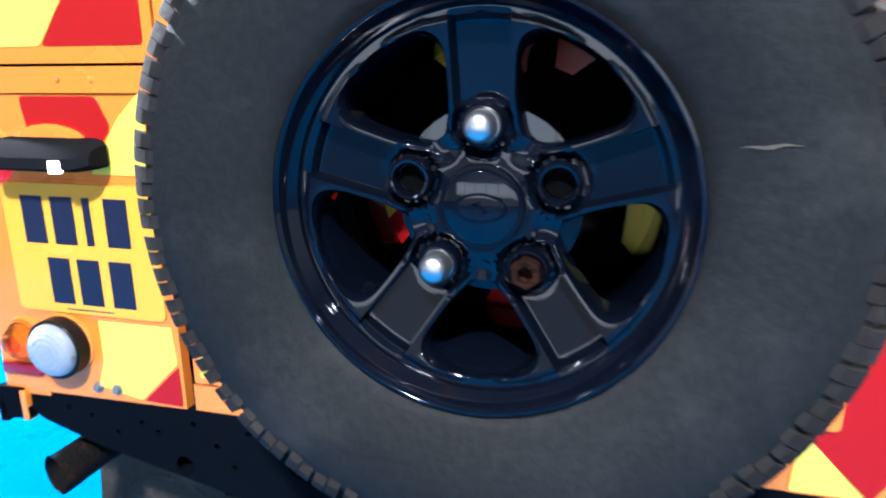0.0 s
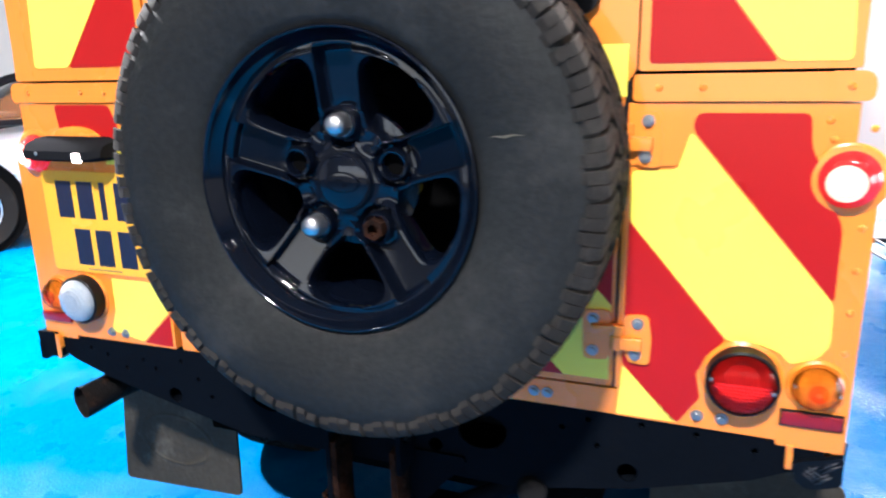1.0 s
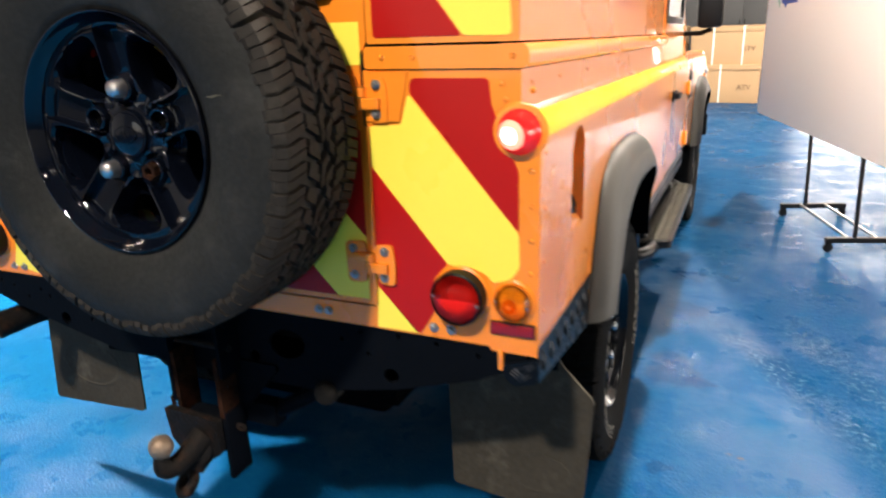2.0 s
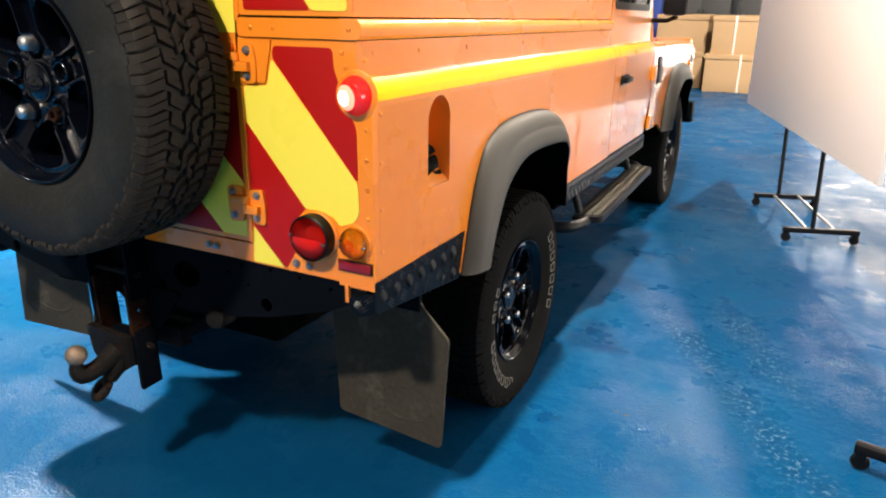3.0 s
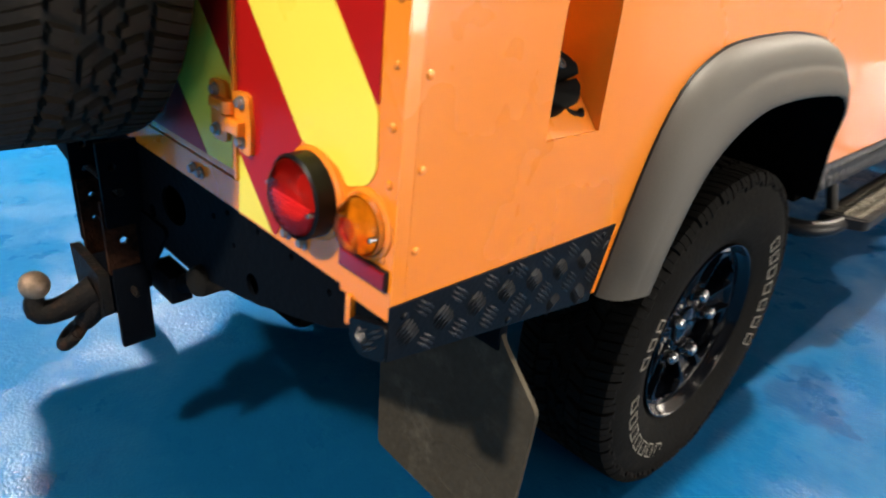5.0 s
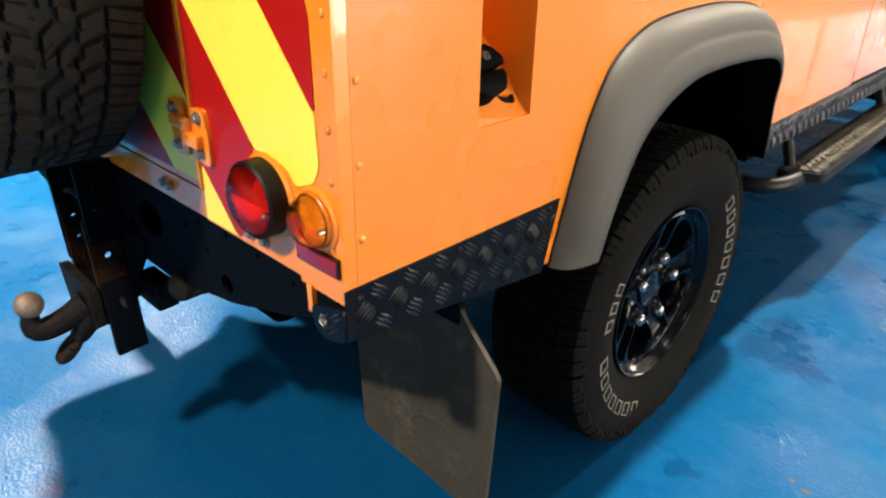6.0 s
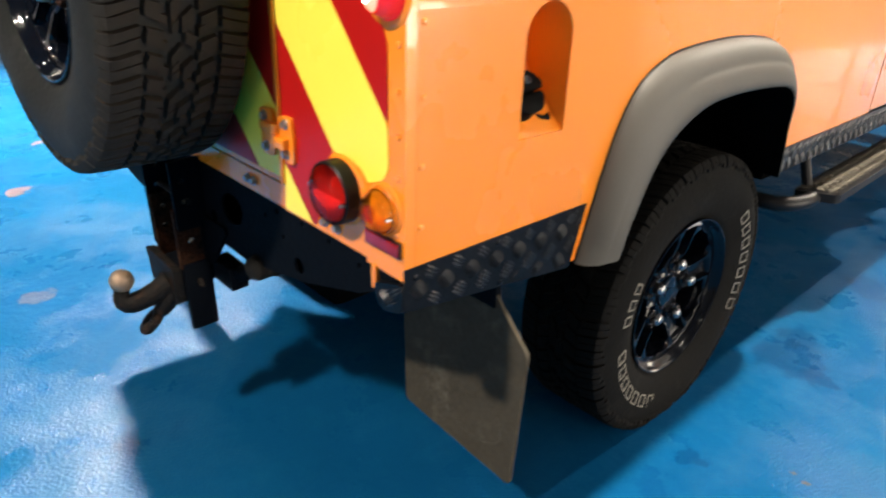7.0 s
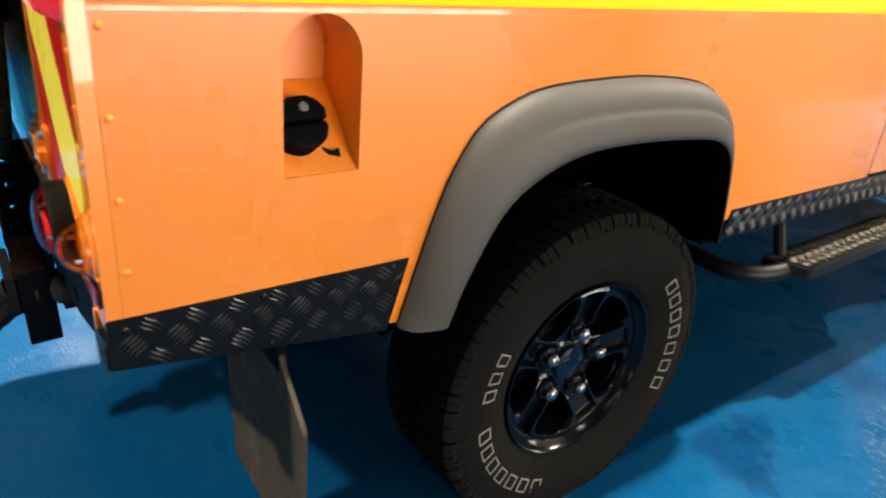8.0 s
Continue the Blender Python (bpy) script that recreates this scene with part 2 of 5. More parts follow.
TRIM = mat("black_plastic", (0.006, 0.006, 0.007), 0.42, vary=0.15, scale=8, grain=240, bump=0.04, spec=0.2)
FLAP = mat("dusty_rubber_flap", (0.046, 0.040, 0.031), 0.8, vary=0.45, scale=5, grain=70, bump=0.12, dirt=(0.11, 0.098, 0.078), dirt_amount=0.25, spec=0.08)
LENS_RED = mat("red_lens", (0.24, 0.005, 0.006), 0.08, coat=0.45, vary=0.15, scale=30, grain=160, bump=0.04)
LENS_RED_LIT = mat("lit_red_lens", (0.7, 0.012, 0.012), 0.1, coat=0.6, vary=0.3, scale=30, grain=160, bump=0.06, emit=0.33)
BULB = mat("bulb_glow", (1.0, 0.80, 0.70), 0.3, vary=0.02, bump=0, emit=5)
LENS_AMBER = mat("amber_lens", (0.50, 0.12, 0.004), 0.1, coat=0.6, vary=0.45, scale=45, grain=150, bump=0.15)
LENS_CLEAR = mat("ribbed_clear_lens", (0.30, 0.32, 0.335), 0.12, coat=1.0, vary=0.2, scale=40, grain=200, bump=0.1)
PLATE = mat("yellow_number_plate", (0.88, 0.43, 0.03), 0.25, coat=0.3, vary=0.03, scale=6, grain=300, bump=0.01)
INK = mat("dark_blue_black_ink", (0.012, 0.014, 0.035), 0.35, vary=0.1)
GLASS = mat("tinted_window_glass", (0.06, 0.07, 0.075), 0.03, coat=0.4, vary=0.02, bump=0, transmission=0.6)
CABIN = mat("dark_cabin_trim", (0.03, 0.03, 0.033), 0.8, vary=0.2)
WALL = mat("white_painted_wall", (0.60, 0.595, 0.58), 0.7, vary=0.03, scale=1.2, grain=60, bump=0.06)
# unseen south and east walls and ceiling, kept dark against bounce light
GREYWALL = mat("grey_unseen_wall", (0.24, 0.24, 0.235), 0.7, vary=0.05, scale=1.2, grain=60, bump=0.06)
CEIL = mat("grey_ceiling_sheet", (0.10, 0.10, 0.105), 0.8, vary=0.06, scale=1.0, grain=40)
LAMPBLACK = mat("matt_black_lamp_case", (0.012, 0.012, 0.013), 0.62, vary=0.15, scale=20, grain=200, bump=0.05, spec=0.0)
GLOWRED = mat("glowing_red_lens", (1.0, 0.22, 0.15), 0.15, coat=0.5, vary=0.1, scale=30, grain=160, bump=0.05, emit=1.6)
SOCKET = mat("dirty_grey_cover", (0.010, 0.009, 0.008), 0.75, vary=0.3, scale=20, grain=120, bump=0.15, dirt=(0.032, 0.026, 0.020), dirt_amount=0.3, spec=0.08)
BOARD = mat("white_display_board", (0.78, 0.78, 0.78), 0.38, vary=0.02, scale=1.5, grain=150, bump=0.01)
LOGO_BLUE = mat("blue_print", (0.03, 0.07, 0.38), 0.4, vary=0.03)
LOGO_GREEN = mat("green_print", (0.02, 0.36, 0.22), 0.4, vary=0.03)
CARD = mat("brown_cardboard", (0.42, 0.27, 0.145), 0.78, vary=0.08, scale=3, grain=90, bump=0.04)
STRAP = mat("white_packing_strap", (0.72, 0.70, 0.64), 0.4, vary=0.05)
PRINT = mat("brown_box_print", (0.16, 0.10, 0.06), 0.7, vary=0.1)
DARKBOX = mat("dark_grey_panel", (0.055, 0.058, 0.062), 0.5, vary=0.1, scale=2)
BLUEBOX = mat("blue_plastic", (0.02, 0.06, 0.32), 0.4, vary=0.08)
SILVER = mat("silver_paint", (0.62, 0.66, 0.70), 0.25, metal=0.35, coat=0.8, vary=0.03, scale=3, grain=400, bump=0.01)
ALLOY = mat("silver_alloy", (0.55, 0.57, 0.60), 0.28, metal=0.8, vary=0.06)
LAMPCASE = mat("lamp_housing", (0.6, 0.6, 0.6), 0.4, metal=0.6, vary=0.05)
LAMPGLOW = mat("lamp_glow", (1.0, 0.97, 0.93), 0.4, vary=0.0, bump=0, emit=7)


def lens_glass(name, colour, rough=0.05):
    """A clear moulded lens: light passes tinted, the surface mirrors a little."""
    m = bpy.data.materials.new(name)
    m.use_nodes = True
    n, l = m.node_tree.nodes, m.node_tree.links
    n.remove(n["Principled BSDF"])
    tint, shine, mix, edge = n.new("ShaderNodeBsdfTransparent"), n.new("ShaderNodeBsdfGlossy"), n.new("ShaderNodeMixShader"), n.new("ShaderNodeFresnel")
    tint.inputs["Color"].default_value = (*colour, 1)
    shine.inputs["Roughness"].default_value = rough
    edge.inputs["IOR"].default_value = 1.28
    co, ripple, bp = n.new("ShaderNodeTexCoord"), n.new("ShaderNodeTexNoise"), n.new("ShaderNodeBump")
    ripple.inputs["Scale"].default_value = 70
    bp.inputs["Strength"].default_value, bp.inputs["Distance"].default_value = 0.06, 0.004
    l.new(co.outputs["Object"], ripple.inputs["Vector"])
    l.new(ripple.outputs["Fac"], bp.inputs["Height"])
    l.new(bp.outputs[0], shine.inputs["Normal"])
    l.new(bp.outputs[0], edge.inputs["Normal"])
    l.new(edge.outputs[0], mix.inputs[0])
    l.new(tint.outputs[0], mix.inputs[1])
    l.new(shine.outputs[0], mix.inputs[2])
    l.new(mix.outputs[0], n["Material Output"].inputs["Surface"])
    return m


RED_GLASS = lens_glass("clear_red_lens", (0.94, 0.13, 0.11))
AMBER_GLASS = lens_glass("clear_amber_lens", (0.96, 0.46, 0.09))
BOWL = mat("dull_lamp_bowl", (0.52, 0.45, 0.42), 0.35, metal=0.3, vary=0.2, scale=40)
FACET = mat("bright_lamp_facet", (0.85, 0.85, 0.85), 0.35, metal=0.1, vary=0.15, scale=90, rough_vary=0.08)
PALEBOWL = mat("pale_lamp_bowl", (0.70, 0.67, 0.62), 0.4, vary=0.5, scale=70)


# ---- mesh helpers ----
def arc_round(poly, r, n=4):
    """A polygon with its corners rounded."""
    out = []
    k = len(poly)
    for i in range(k):
        p, a, b = Vector(poly[i]), Vector(poly[i - 1]), Vector(poly[(i + 1) % k])
        da, db = (a - p), (b - p)
        d = min(r, da.length * 0.45, db.length * 0.45)
        s, e = p + da.normalized() * d, p + db.normalized() * d
        for j in range(n + 1):
            t = j / n
            out.append(tuple((1 - t) ** 2 * s + 2 * t * (1 - t) * p + t * t * e))
    return out


def smooth_line(pts, n):
    """A polyline resampled to n points along a Catmull-Rom curve."""
    P = [Vector(p) for p in pts]
    P = [2 * P[0] - P[1]] + P + [2 * P[-1] - P[-2]]
    dense = []
    for i in range(1, len(P) - 2):
        for j in range(16):
            t = j / 16
            a, b, c, d = P[i - 1], P[i], P[i + 1], P[i + 2]
            dense.append(0.5 * (2 * b + (c - a) * t + (2 * a - 5 * b + 4 * c - d) * t * t + (3 * b - a - 3 * c + d) * t ** 3))
    dense.append(P[-2])
    length = [0]
    for a, b in zip(dense, dense[1:]):
        length.append(length[-1] + (b - a).length)
    out, k = [], 0
    for i in range(n):
        s = length[-1] * i / (n - 1)
        while k < len(dense) - 2 and length[k + 1] < s:
            k += 1
        f = (s - length[k]) / max(1e-9, length[k + 1] - length[k])
        out.append(dense[k].lerp(dense[k + 1], min(1, max(0, f))))
    return out


AX = {"x": lambda u, v, w: (w, u, v), "y": lambda u, v, w: (u, w, v), "z": lambda u, v, w: (u, v, w)}


def plate(bm, outer, w0, w1, axis="y", holes=()):
    """A flat sheet cut to an outline, with holes, from w0 to w1 along the axis."""
    f = AX[axis]
    loops, edges = [], []
    for loop in (outer, *holes):
        vs = [bm.verts.new(f(p[0], p[1], w0)) for p in loop]
        loops.append(vs)
        edges += [bm.edges.new((vs[i - 1], vs[i])) for i in range(len(vs))]
    if holes:
        made = bmesh.ops.triangle_fill(bm, edges=edges, use_beauty=True)["geom"]
        faces = [g for g in made if isinstance(g, bmesh.types.BMFace)]
    else:
        faces = [bm.faces.new(loops[0])]
    top = {}
    for vs, loop in zip(loops, (outer, *holes)):
        for v, p in zip(vs, loop):
            top[v] = bm.verts.new(f(p[0], p[1], w1))
    for fc in faces:
        bm.faces.new([top[v] for v in fc.verts])
    for vs in loops:
        for i in range(len(vs)):
            bm.faces.new((vs[i - 1], vs[i], top[vs[i]], top[vs[i - 1]]))
    return bm


def box(bm, x0, x1, y0, y1, z0, z1, bevel=0.0):
    r = bmesh.ops.create_cube(bm, size=1, matrix=Matrix.Translation(((x0 + x1) / 2, (y0 + y1) / 2, (z0 + z1) / 2))
                              @ Matrix.Diagonal((abs(x1 - x0), abs(y1 - y0), abs(z1 - z0), 1)))
    if bevel:
        es = {e for v in r["verts"] for e in v.link_edges}
        bmesh.ops.bevel(bm, geom=list(es), offset=bevel, segments=2, affect="EDGES", profile=0.6)
    return bm


def lathe(bm, prof, seg=32, m=None):
    """Profile points (radius, height) turned round the z axis."""
    m = m or Matrix()
    rings = []
    for r, h in prof:
        if r < 1e-6:
            rings.append([bm.verts.new(m @ Vector((0, 0, h)))])
        else:
            rings.append([bm.verts.new(m @ Vector((r * math.cos(2 * math.pi * i / seg), r * math.sin(2 * math.pi * i / seg), h))) for i in range(seg)])
    for a, b in zip(rings, rings[1:]):
        for i in range(seg):
            j = (i + 1) % seg
            if len(a) == 1 and len(b) > 1:
                bm.faces.new((a[0], b[j], b[i]))
            elif len(b) == 1 and len(a) > 1:
                bm.faces.new((a[i], a[j], b[0]))
            elif len(a) > 1:
                bm.faces.new((a[i], a[j], b[j], b[i]))
    return bm


def tube(bm, pts, r, seg=12, closed_ends=True):
    """A round bar along a polyline; r may be one radius or one for each point."""
    P = [Vector(p) for p in pts]
    rs = r if isinstance(r, (list, tuple)) else [r] * len(P)
    rings = []
    up = Vector((0.13, 0.21, 0.97))
    for i, p in enumerate(P):
        d = (P[min(i + 1, len(P) - 1)] - P[max(i - 1, 0)]).normalized()
        a = d.cross(up)
        if a.length < 0.1:
            a = d.cross(Vector((1, 0, 0)))
        a.normalize()
        b = d.cross(a).normalized()
        rings.append([bm.verts.new(p + rs[i] * (math.cos(2 * math.pi * k / seg) * a + math.sin(2 * math.pi * k / seg) * b)) for k in range(seg)])
    for a, b in zip(rings, rings[1:]):
        for k in range(seg):
            bm.faces.new((a[k], a[(k + 1) % seg], b[(k + 1) % seg], b[k]))
    if closed_ends:
        bm.faces.new(rings[0])
        bm.faces.new(rings[-1][::-1])
    return bm


def grid(bm, rows, loop=False):
    """A skin over rows of points."""
    V = [[bm.verts.new(p) for p in row] for row in rows]
    for a, b in zip(V, V[1:]):
        k = len(a)
        for i in range(k if loop else k - 1):
            bm.faces.new((a[i], a[(i + 1) % k], b[(i + 1) % k], b[i]))
    return V


def extrude_y(bm, prof, ys):
    """A closed profile of (x, z) points drawn along y, with both ends capped."""
    V = grid(bm, [[(x, y, z) for x, z in prof] for y in ys], True)
    bm.faces.new(V[0])
    bm.faces.new(V[-1][::-1])
    return bm


def thick(line, t):
    """A closed profile: an open line of (x, z) points and the same line moved by t along x."""
    return list(line) + [(x + t, z) for x, z in reversed(line)]


def mesh_of(name, bm, material, angle=35):
    bmesh.ops.recalc_face_normals(bm, faces=bm.faces)
    me = bpy.data.meshes.new(name)
    bm.to_mesh(me)
    bm.free()
    me.materials.append(material)
    me.polygons.foreach_set("use_smooth", [True] * len(me.polygons))
    me.set_sharp_from_angle(angle=radians(angle))
    return me


def part(name, bm, material, parent, label="", m=None, angle=35):
    """One mesh object under a thing or a part; m is its pose in its parent."""
    me = bm if isinstance(bm, bpy.types.Mesh) else mesh_of(name, bm, material, angle)
    ob = new(name, me)
    ob.parent = parent
    if m is not None:
        ob.matrix_basis = m
    return tagged(ob, label)


def thing(name, label, category, m=None, group=""):
    ob = new(name)
    ob.empty_display_size = 0.1
    if m is not None:
        ob.matrix_basis = m
    return tagged(ob, label, category, group)


def solid(name, bm, material, label, category, m=None, group="", kind=""):
    ob = new(name, mesh_of(name, bm, material))
    if m is not None:
        ob.matrix_basis = m
    return tagged(ob, label, category, group, kind)


def B():
    return bmesh.new()


def ease(x):
    x = max(0.0, min(1.0, x))
    return x * x * (3 - 2 * x)


def face_y(x, y, z):
    """A pose whose z axis points back along -y, with its y axis up."""
    return pose(x, y, z, 90, 0, 0)


def face_x(x, y, z, sign=1, spin=0):
    """A pose whose z axis points out along x."""
    return Matrix.Translation((x, y, z)) @ Matrix(((0, 0, sign), (sign, 0, 0), (0, 1, 0))).to_4x4() @ pose(0, 0, 0, 0, 0, spin)


# ---- the room ----
x0, x1, y0, y1, top = ROOM
bm = B()
plate(bm, [(x0 - 0.2, y0 - 0.2), (x1 + 0.2, y0 - 0.2), (x1 + 0.2, y1 + 0.2), (x0 - 0.2, y1 + 0.2)], -0.15, 0.0, "z")
solid("floor", bm, FLOOR, "glossy blue painted concrete floor with scuffs and damp patches", "floor", kind="structure")
for nm, a in (("wall_west", (x0 - 0.2, x0, y0, y1)),):
    solid(nm, box(B(), *a, 0.0, top), WALL, "plain white painted workshop wall", "wall", kind="structure")


def wall_with_fill_window(name, window_name, axis, u0, u1, w0, w1, opening, paint=None):
    """A wall with one long opening added for fill light, parted by mullions, on a sill."""
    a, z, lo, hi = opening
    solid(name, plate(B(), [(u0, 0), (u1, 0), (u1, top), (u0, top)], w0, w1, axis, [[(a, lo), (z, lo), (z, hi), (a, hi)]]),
          paint or GREYWALL, ("white painted" if paint else "plain grey") + " workshop wall with an unseen row of windows added for fill", "wall", kind="structure")
    win = thing(window_name, "unseen row of windows with white frames, added for fill light", "window")
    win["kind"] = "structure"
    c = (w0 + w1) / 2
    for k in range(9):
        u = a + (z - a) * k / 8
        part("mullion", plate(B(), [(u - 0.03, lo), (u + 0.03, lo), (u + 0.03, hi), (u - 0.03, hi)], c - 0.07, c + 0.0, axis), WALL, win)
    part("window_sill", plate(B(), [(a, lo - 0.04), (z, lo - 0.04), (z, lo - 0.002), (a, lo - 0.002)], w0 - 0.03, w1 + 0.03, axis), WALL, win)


wall_with_fill_window("wall_east", "fill_window_1", "x", y0, y1, x1, x1 + 0.2, GLAZED_EAST)
wall_with_fill_window("wall_south", "fill_window_2", "y", x0 - 0.2, x1 + 0.2, y0 - 0.2, y0, GLAZED_SOUTH)
wall_with_fill_window("wall_north", "fill_window_3", "y", x0 - 0.2, x1 + 0.2, y1, y1 + 0.2, GLAZED_NORTH, WALL)
for gx0, gx1, gy0, gy1 in ((x1 + 0.2, 90, -60, 60), (-90, x1 + 0.2, -60, y0 - 0.2), (-90, x1 + 0.2, y1 + 0.2, 60)):
    solid("ground", plate(B(), [(gx0, gy0), (gx1, gy0), (gx1, gy1), (gx0, gy1)], -0.2, -0.01, "z"), DARKBOX, "unseen grey ground outside the added windows", "ground", kind="structure")
solid("ceiling", box(B(), x0 - 0.2, x1 + 0.2, y0 - 0.2, y1 + 0.2, top, top + 0.15), CEIL, "plain grey sheet ceiling of the workshop", "ceiling", kind="structure")


def ceiling_lamp():
    e = thing("ceiling_lamp", "flat bright floodlight hung unseen from the workshop ceiling", "lamp", pose(0, 0, 4.3), "ceiling lamps")
    part("housing", box(B(), -0.26, 0.26, -0.12, 0.12, 0.02, 0.08, 0.01), LAMPCASE, e)
    part("diffuser", box(B(), -0.245, 0.245, -0.105, 0.105, 0.008, 0.02), LAMPGLOW, e, "glowing white diffuser")
    part("cord", tube(B(), [(0, 0, 0.07), (0, 0, 0.5)], 0.012, 8), TRIM, e)
    return e


proto = ceiling_lamp()
for k, (lx, ly, watts) in enumerate(LAMPS):
    if k == 0:
        proto.matrix_basis = pose(lx, ly, 4.3)
    else:
        copy_thing(proto, pose(lx, ly, 4.3))
# ---- the vehicle: its body sits nose-down on level axles ----
RAKE = Matrix.Translation((0, 0, 0.72)) @ pose(0, 0, 0, -1.5) @ Matrix.Translation((0, 0, -0.72))
XR, XL = 0.818, -0.768
car = thing("off_road_vehicle", "orange off-road vehicle with red and yellow chevron rear panels", "car")
SHOULDER = [(0.0, 1.105), (-0.003, 1.128), (-0.010, 1.146), (-0.020, 1.158), (-0.031, 1.166), (-0.034, 1.180), (-0.034, 1.229)]


def side_x(dx, sign):
    return XR + dx if sign > 0 else XL - dx


# outline of the flare where it meets the side, and of its lip
ARCH_OUT = [(.423, .619), (.455, .724), (.481, .806), (.509, .874), (.551, .937), (.606, .971), (.675, .992), (.793, 1.001), (.933, 1.001), (1.078, .984), (1.160, .945), (1.212, .872), (1.242, .786), (1.258, .640)]
ARCH_IN = [(.484, .632), (.519, .721), (.587, .827), (.699, .885), (.831, .900), (1.019, .893), (1.124, .873), (1.196, .800), (1.228, .730), (1.240, .625)]
FRONT = 2.79


def body_part(name, bm, material, label="", angle=35):
    return part(name, bm, material, car, label, RAKE, angle)


FILL = [(.233, .895), (.344, .895)] + [(.2885 + .0555 * math.cos(math.pi * k / 18), 1.049 + .0555 * math.sin(math.pi * k / 18)) for k in range(19)]


def side_shell(sign):
    """Lower side of the load bed with the wheel arch cut out, the shoulder and the capping."""
    arch = [(p[0], p[1]) for p in smooth_line([((a[0] * .65 + b[0] * .35), (a[1] * .65 + b[1] * .35)) for a, b in zip(smooth_line(ARCH_OUT, 12), smooth_line(ARCH_IN, 12))], 22)]
    outer = [(.0205, .676)] + [(arch[0][0], .622)] + arch + [(arch[-1][0], .66), (1.951, .66), (1.951, 1.105), (.0205, 1.105)]
    w = (XR - .012, XR) if sign > 0 else (XL + .012, XL)
    panel = body_part("side_panel", plate(B(), outer, w[0], w[1], "x", [FILL] if sign > 0 else ()), ORANGE)
    line = [(side_x(dx, sign), z) for dx, z in SHOULDER]
    part("shoulder", extrude_y(B(), thick(line, -.006 * sign), (.0205, 1.951)), ORANGE, panel)
    cap = [(-.036, 1.2305), (-.025, 1.232), (-.020, 1.238), (-.019, 1.250), (-.021, 1.261), (-.027, 1.268), (-.036, 1.270), (-.07, 1.270), (-.07, 1.2305)]
    part("waist_capping", extrude_y(B(), [(side_x(dx, sign), z) for dx, z in cap], (-.004, 1.951)), ORANGE, panel)
    part("seam_gap", box(B(), *sorted((side_x(-.045, sign), side_x(-.07, sign))), .01, 1.95, 1.2702, 1.2733), UNDER, panel)
    line = [(side_x(dx, sign), z) for dx, z in [(.0012, 1.116), (-.0018, 1.1285), (-.0088, 1.147), (-.0188, 1.1595)]]
    part("reflective_tape", extrude_y(B(), thick(line, -.0008 * sign), (.022, 1.951)), TAPE, panel, "amber reflective tape along the shoulder")
    bm = B()
    w = (.018, -.03) if sign > 0 else (-.018, .03)
    up = [(0.0, 1.2735), (1.951, 1.2735), (1.951, 1.98), (0.05, 1.98), (0.0, 1.93)]
    xs = side_x(-.038, sign)
    plate(bm, up, xs, xs - .012 * sign, "x")
    body_part("hardtop_side", bm, ORANGE)
    return panel


right_side = side_shell(1)
left_side = side_shell(-1)
# fuel filler recess with its cap
bm = B()
D, ZM = .092, 1.005
o = [bm.verts.new((XR - .004, u, v)) for u, v in FILL]
bl, br = o[0], o[1]
ml, mr = bm.verts.new((XR - D, .235, ZM)), bm.verts.new((XR - D, .332, ZM))
oml, omr = bm.verts.new((XR - .004, .233, ZM)), bm.verts.new((XR - .004, .344, ZM))
back = [bm.verts.new((XR - D, .2865 + (u - .2885) * .84, v - .004)) for u, v in FILL[2:]]
bm.faces.new((bl, br, mr, ml))
bm.faces.new((br, omr, mr))
bm.faces.new((bl, ml, oml))
bm.faces.new([ml, mr] + back)
ring_o, ring_i = [omr] + o[2:] + [oml], [mr] + back + [ml]
for k in range(len(ring_o) - 1):
    bm.faces.new((ring_o[k], ring_o[k + 1], ring_i[k + 1], ring_i[k]))
recess = part("filler_recess", bm, ORANGE, right_side, angle=28)
slope = Matrix.Translation((XR - .047, .268, .944)) @ pose(0, 0, 0, 0, 54, 0)
CAPTURN = slope @ pose(0, 0, 0, 0, 0, 4)
cap = part("fuel_cap", lathe(B(), [(0, .016), (.031, .016), (.0355, .014), (.0375, .009), (.0375, .004), (.043, .002), (.043, -.006), (.0, -.006)], 36, slope), CAPBLACK, right_side, "black plastic fuel filler cap", angle=40)
# the grip: two halves of a squared-off knob with a slot between
for sgn, hh in ((-1, .040), (1, .034)):
    arc = [(.0345 * math.copysign(abs(math.sin(q)) ** .7, math.sin(q)), .0355 * math.copysign(abs(math.cos(q)) ** .7, math.cos(q))) for q in [math.pi * k / 20 for k in range(21)]]
    outline = [(sgn * max(u, .0016), v) for u, v in arc]
    bm = plate(B(), outline, .012, hh, "z")
    bmesh.ops.bevel(bm, geom=[e for e in bm.edges if all(abs(v.co.z - hh) < 1e-6 for v in e.verts)], offset=.005, segments=3, affect="EDGES", profile=.6)
    bmesh.ops.transform(bm, matrix=CAPTURN, verts=bm.verts)
    part("cap_grip", bm, CAPBLACK, cap, angle=50)
part("cap_badge", lathe(B(), [(.0036, .0012), (.0068, .0012), (.0074, 0), (.0, 0)], 18, CAPTURN @ pose(-.018, .006, .0401)), DULL_CHROME, cap, "small metal badge")
part("cap_tether", tube(B(), smooth_line([(XR - .030, .300, .922), (XR - .020, .311, .917), (XR - .014, .321, .919)], 8), [.0035] * 6 + [.006, .006], 10), TRIM, right_side)


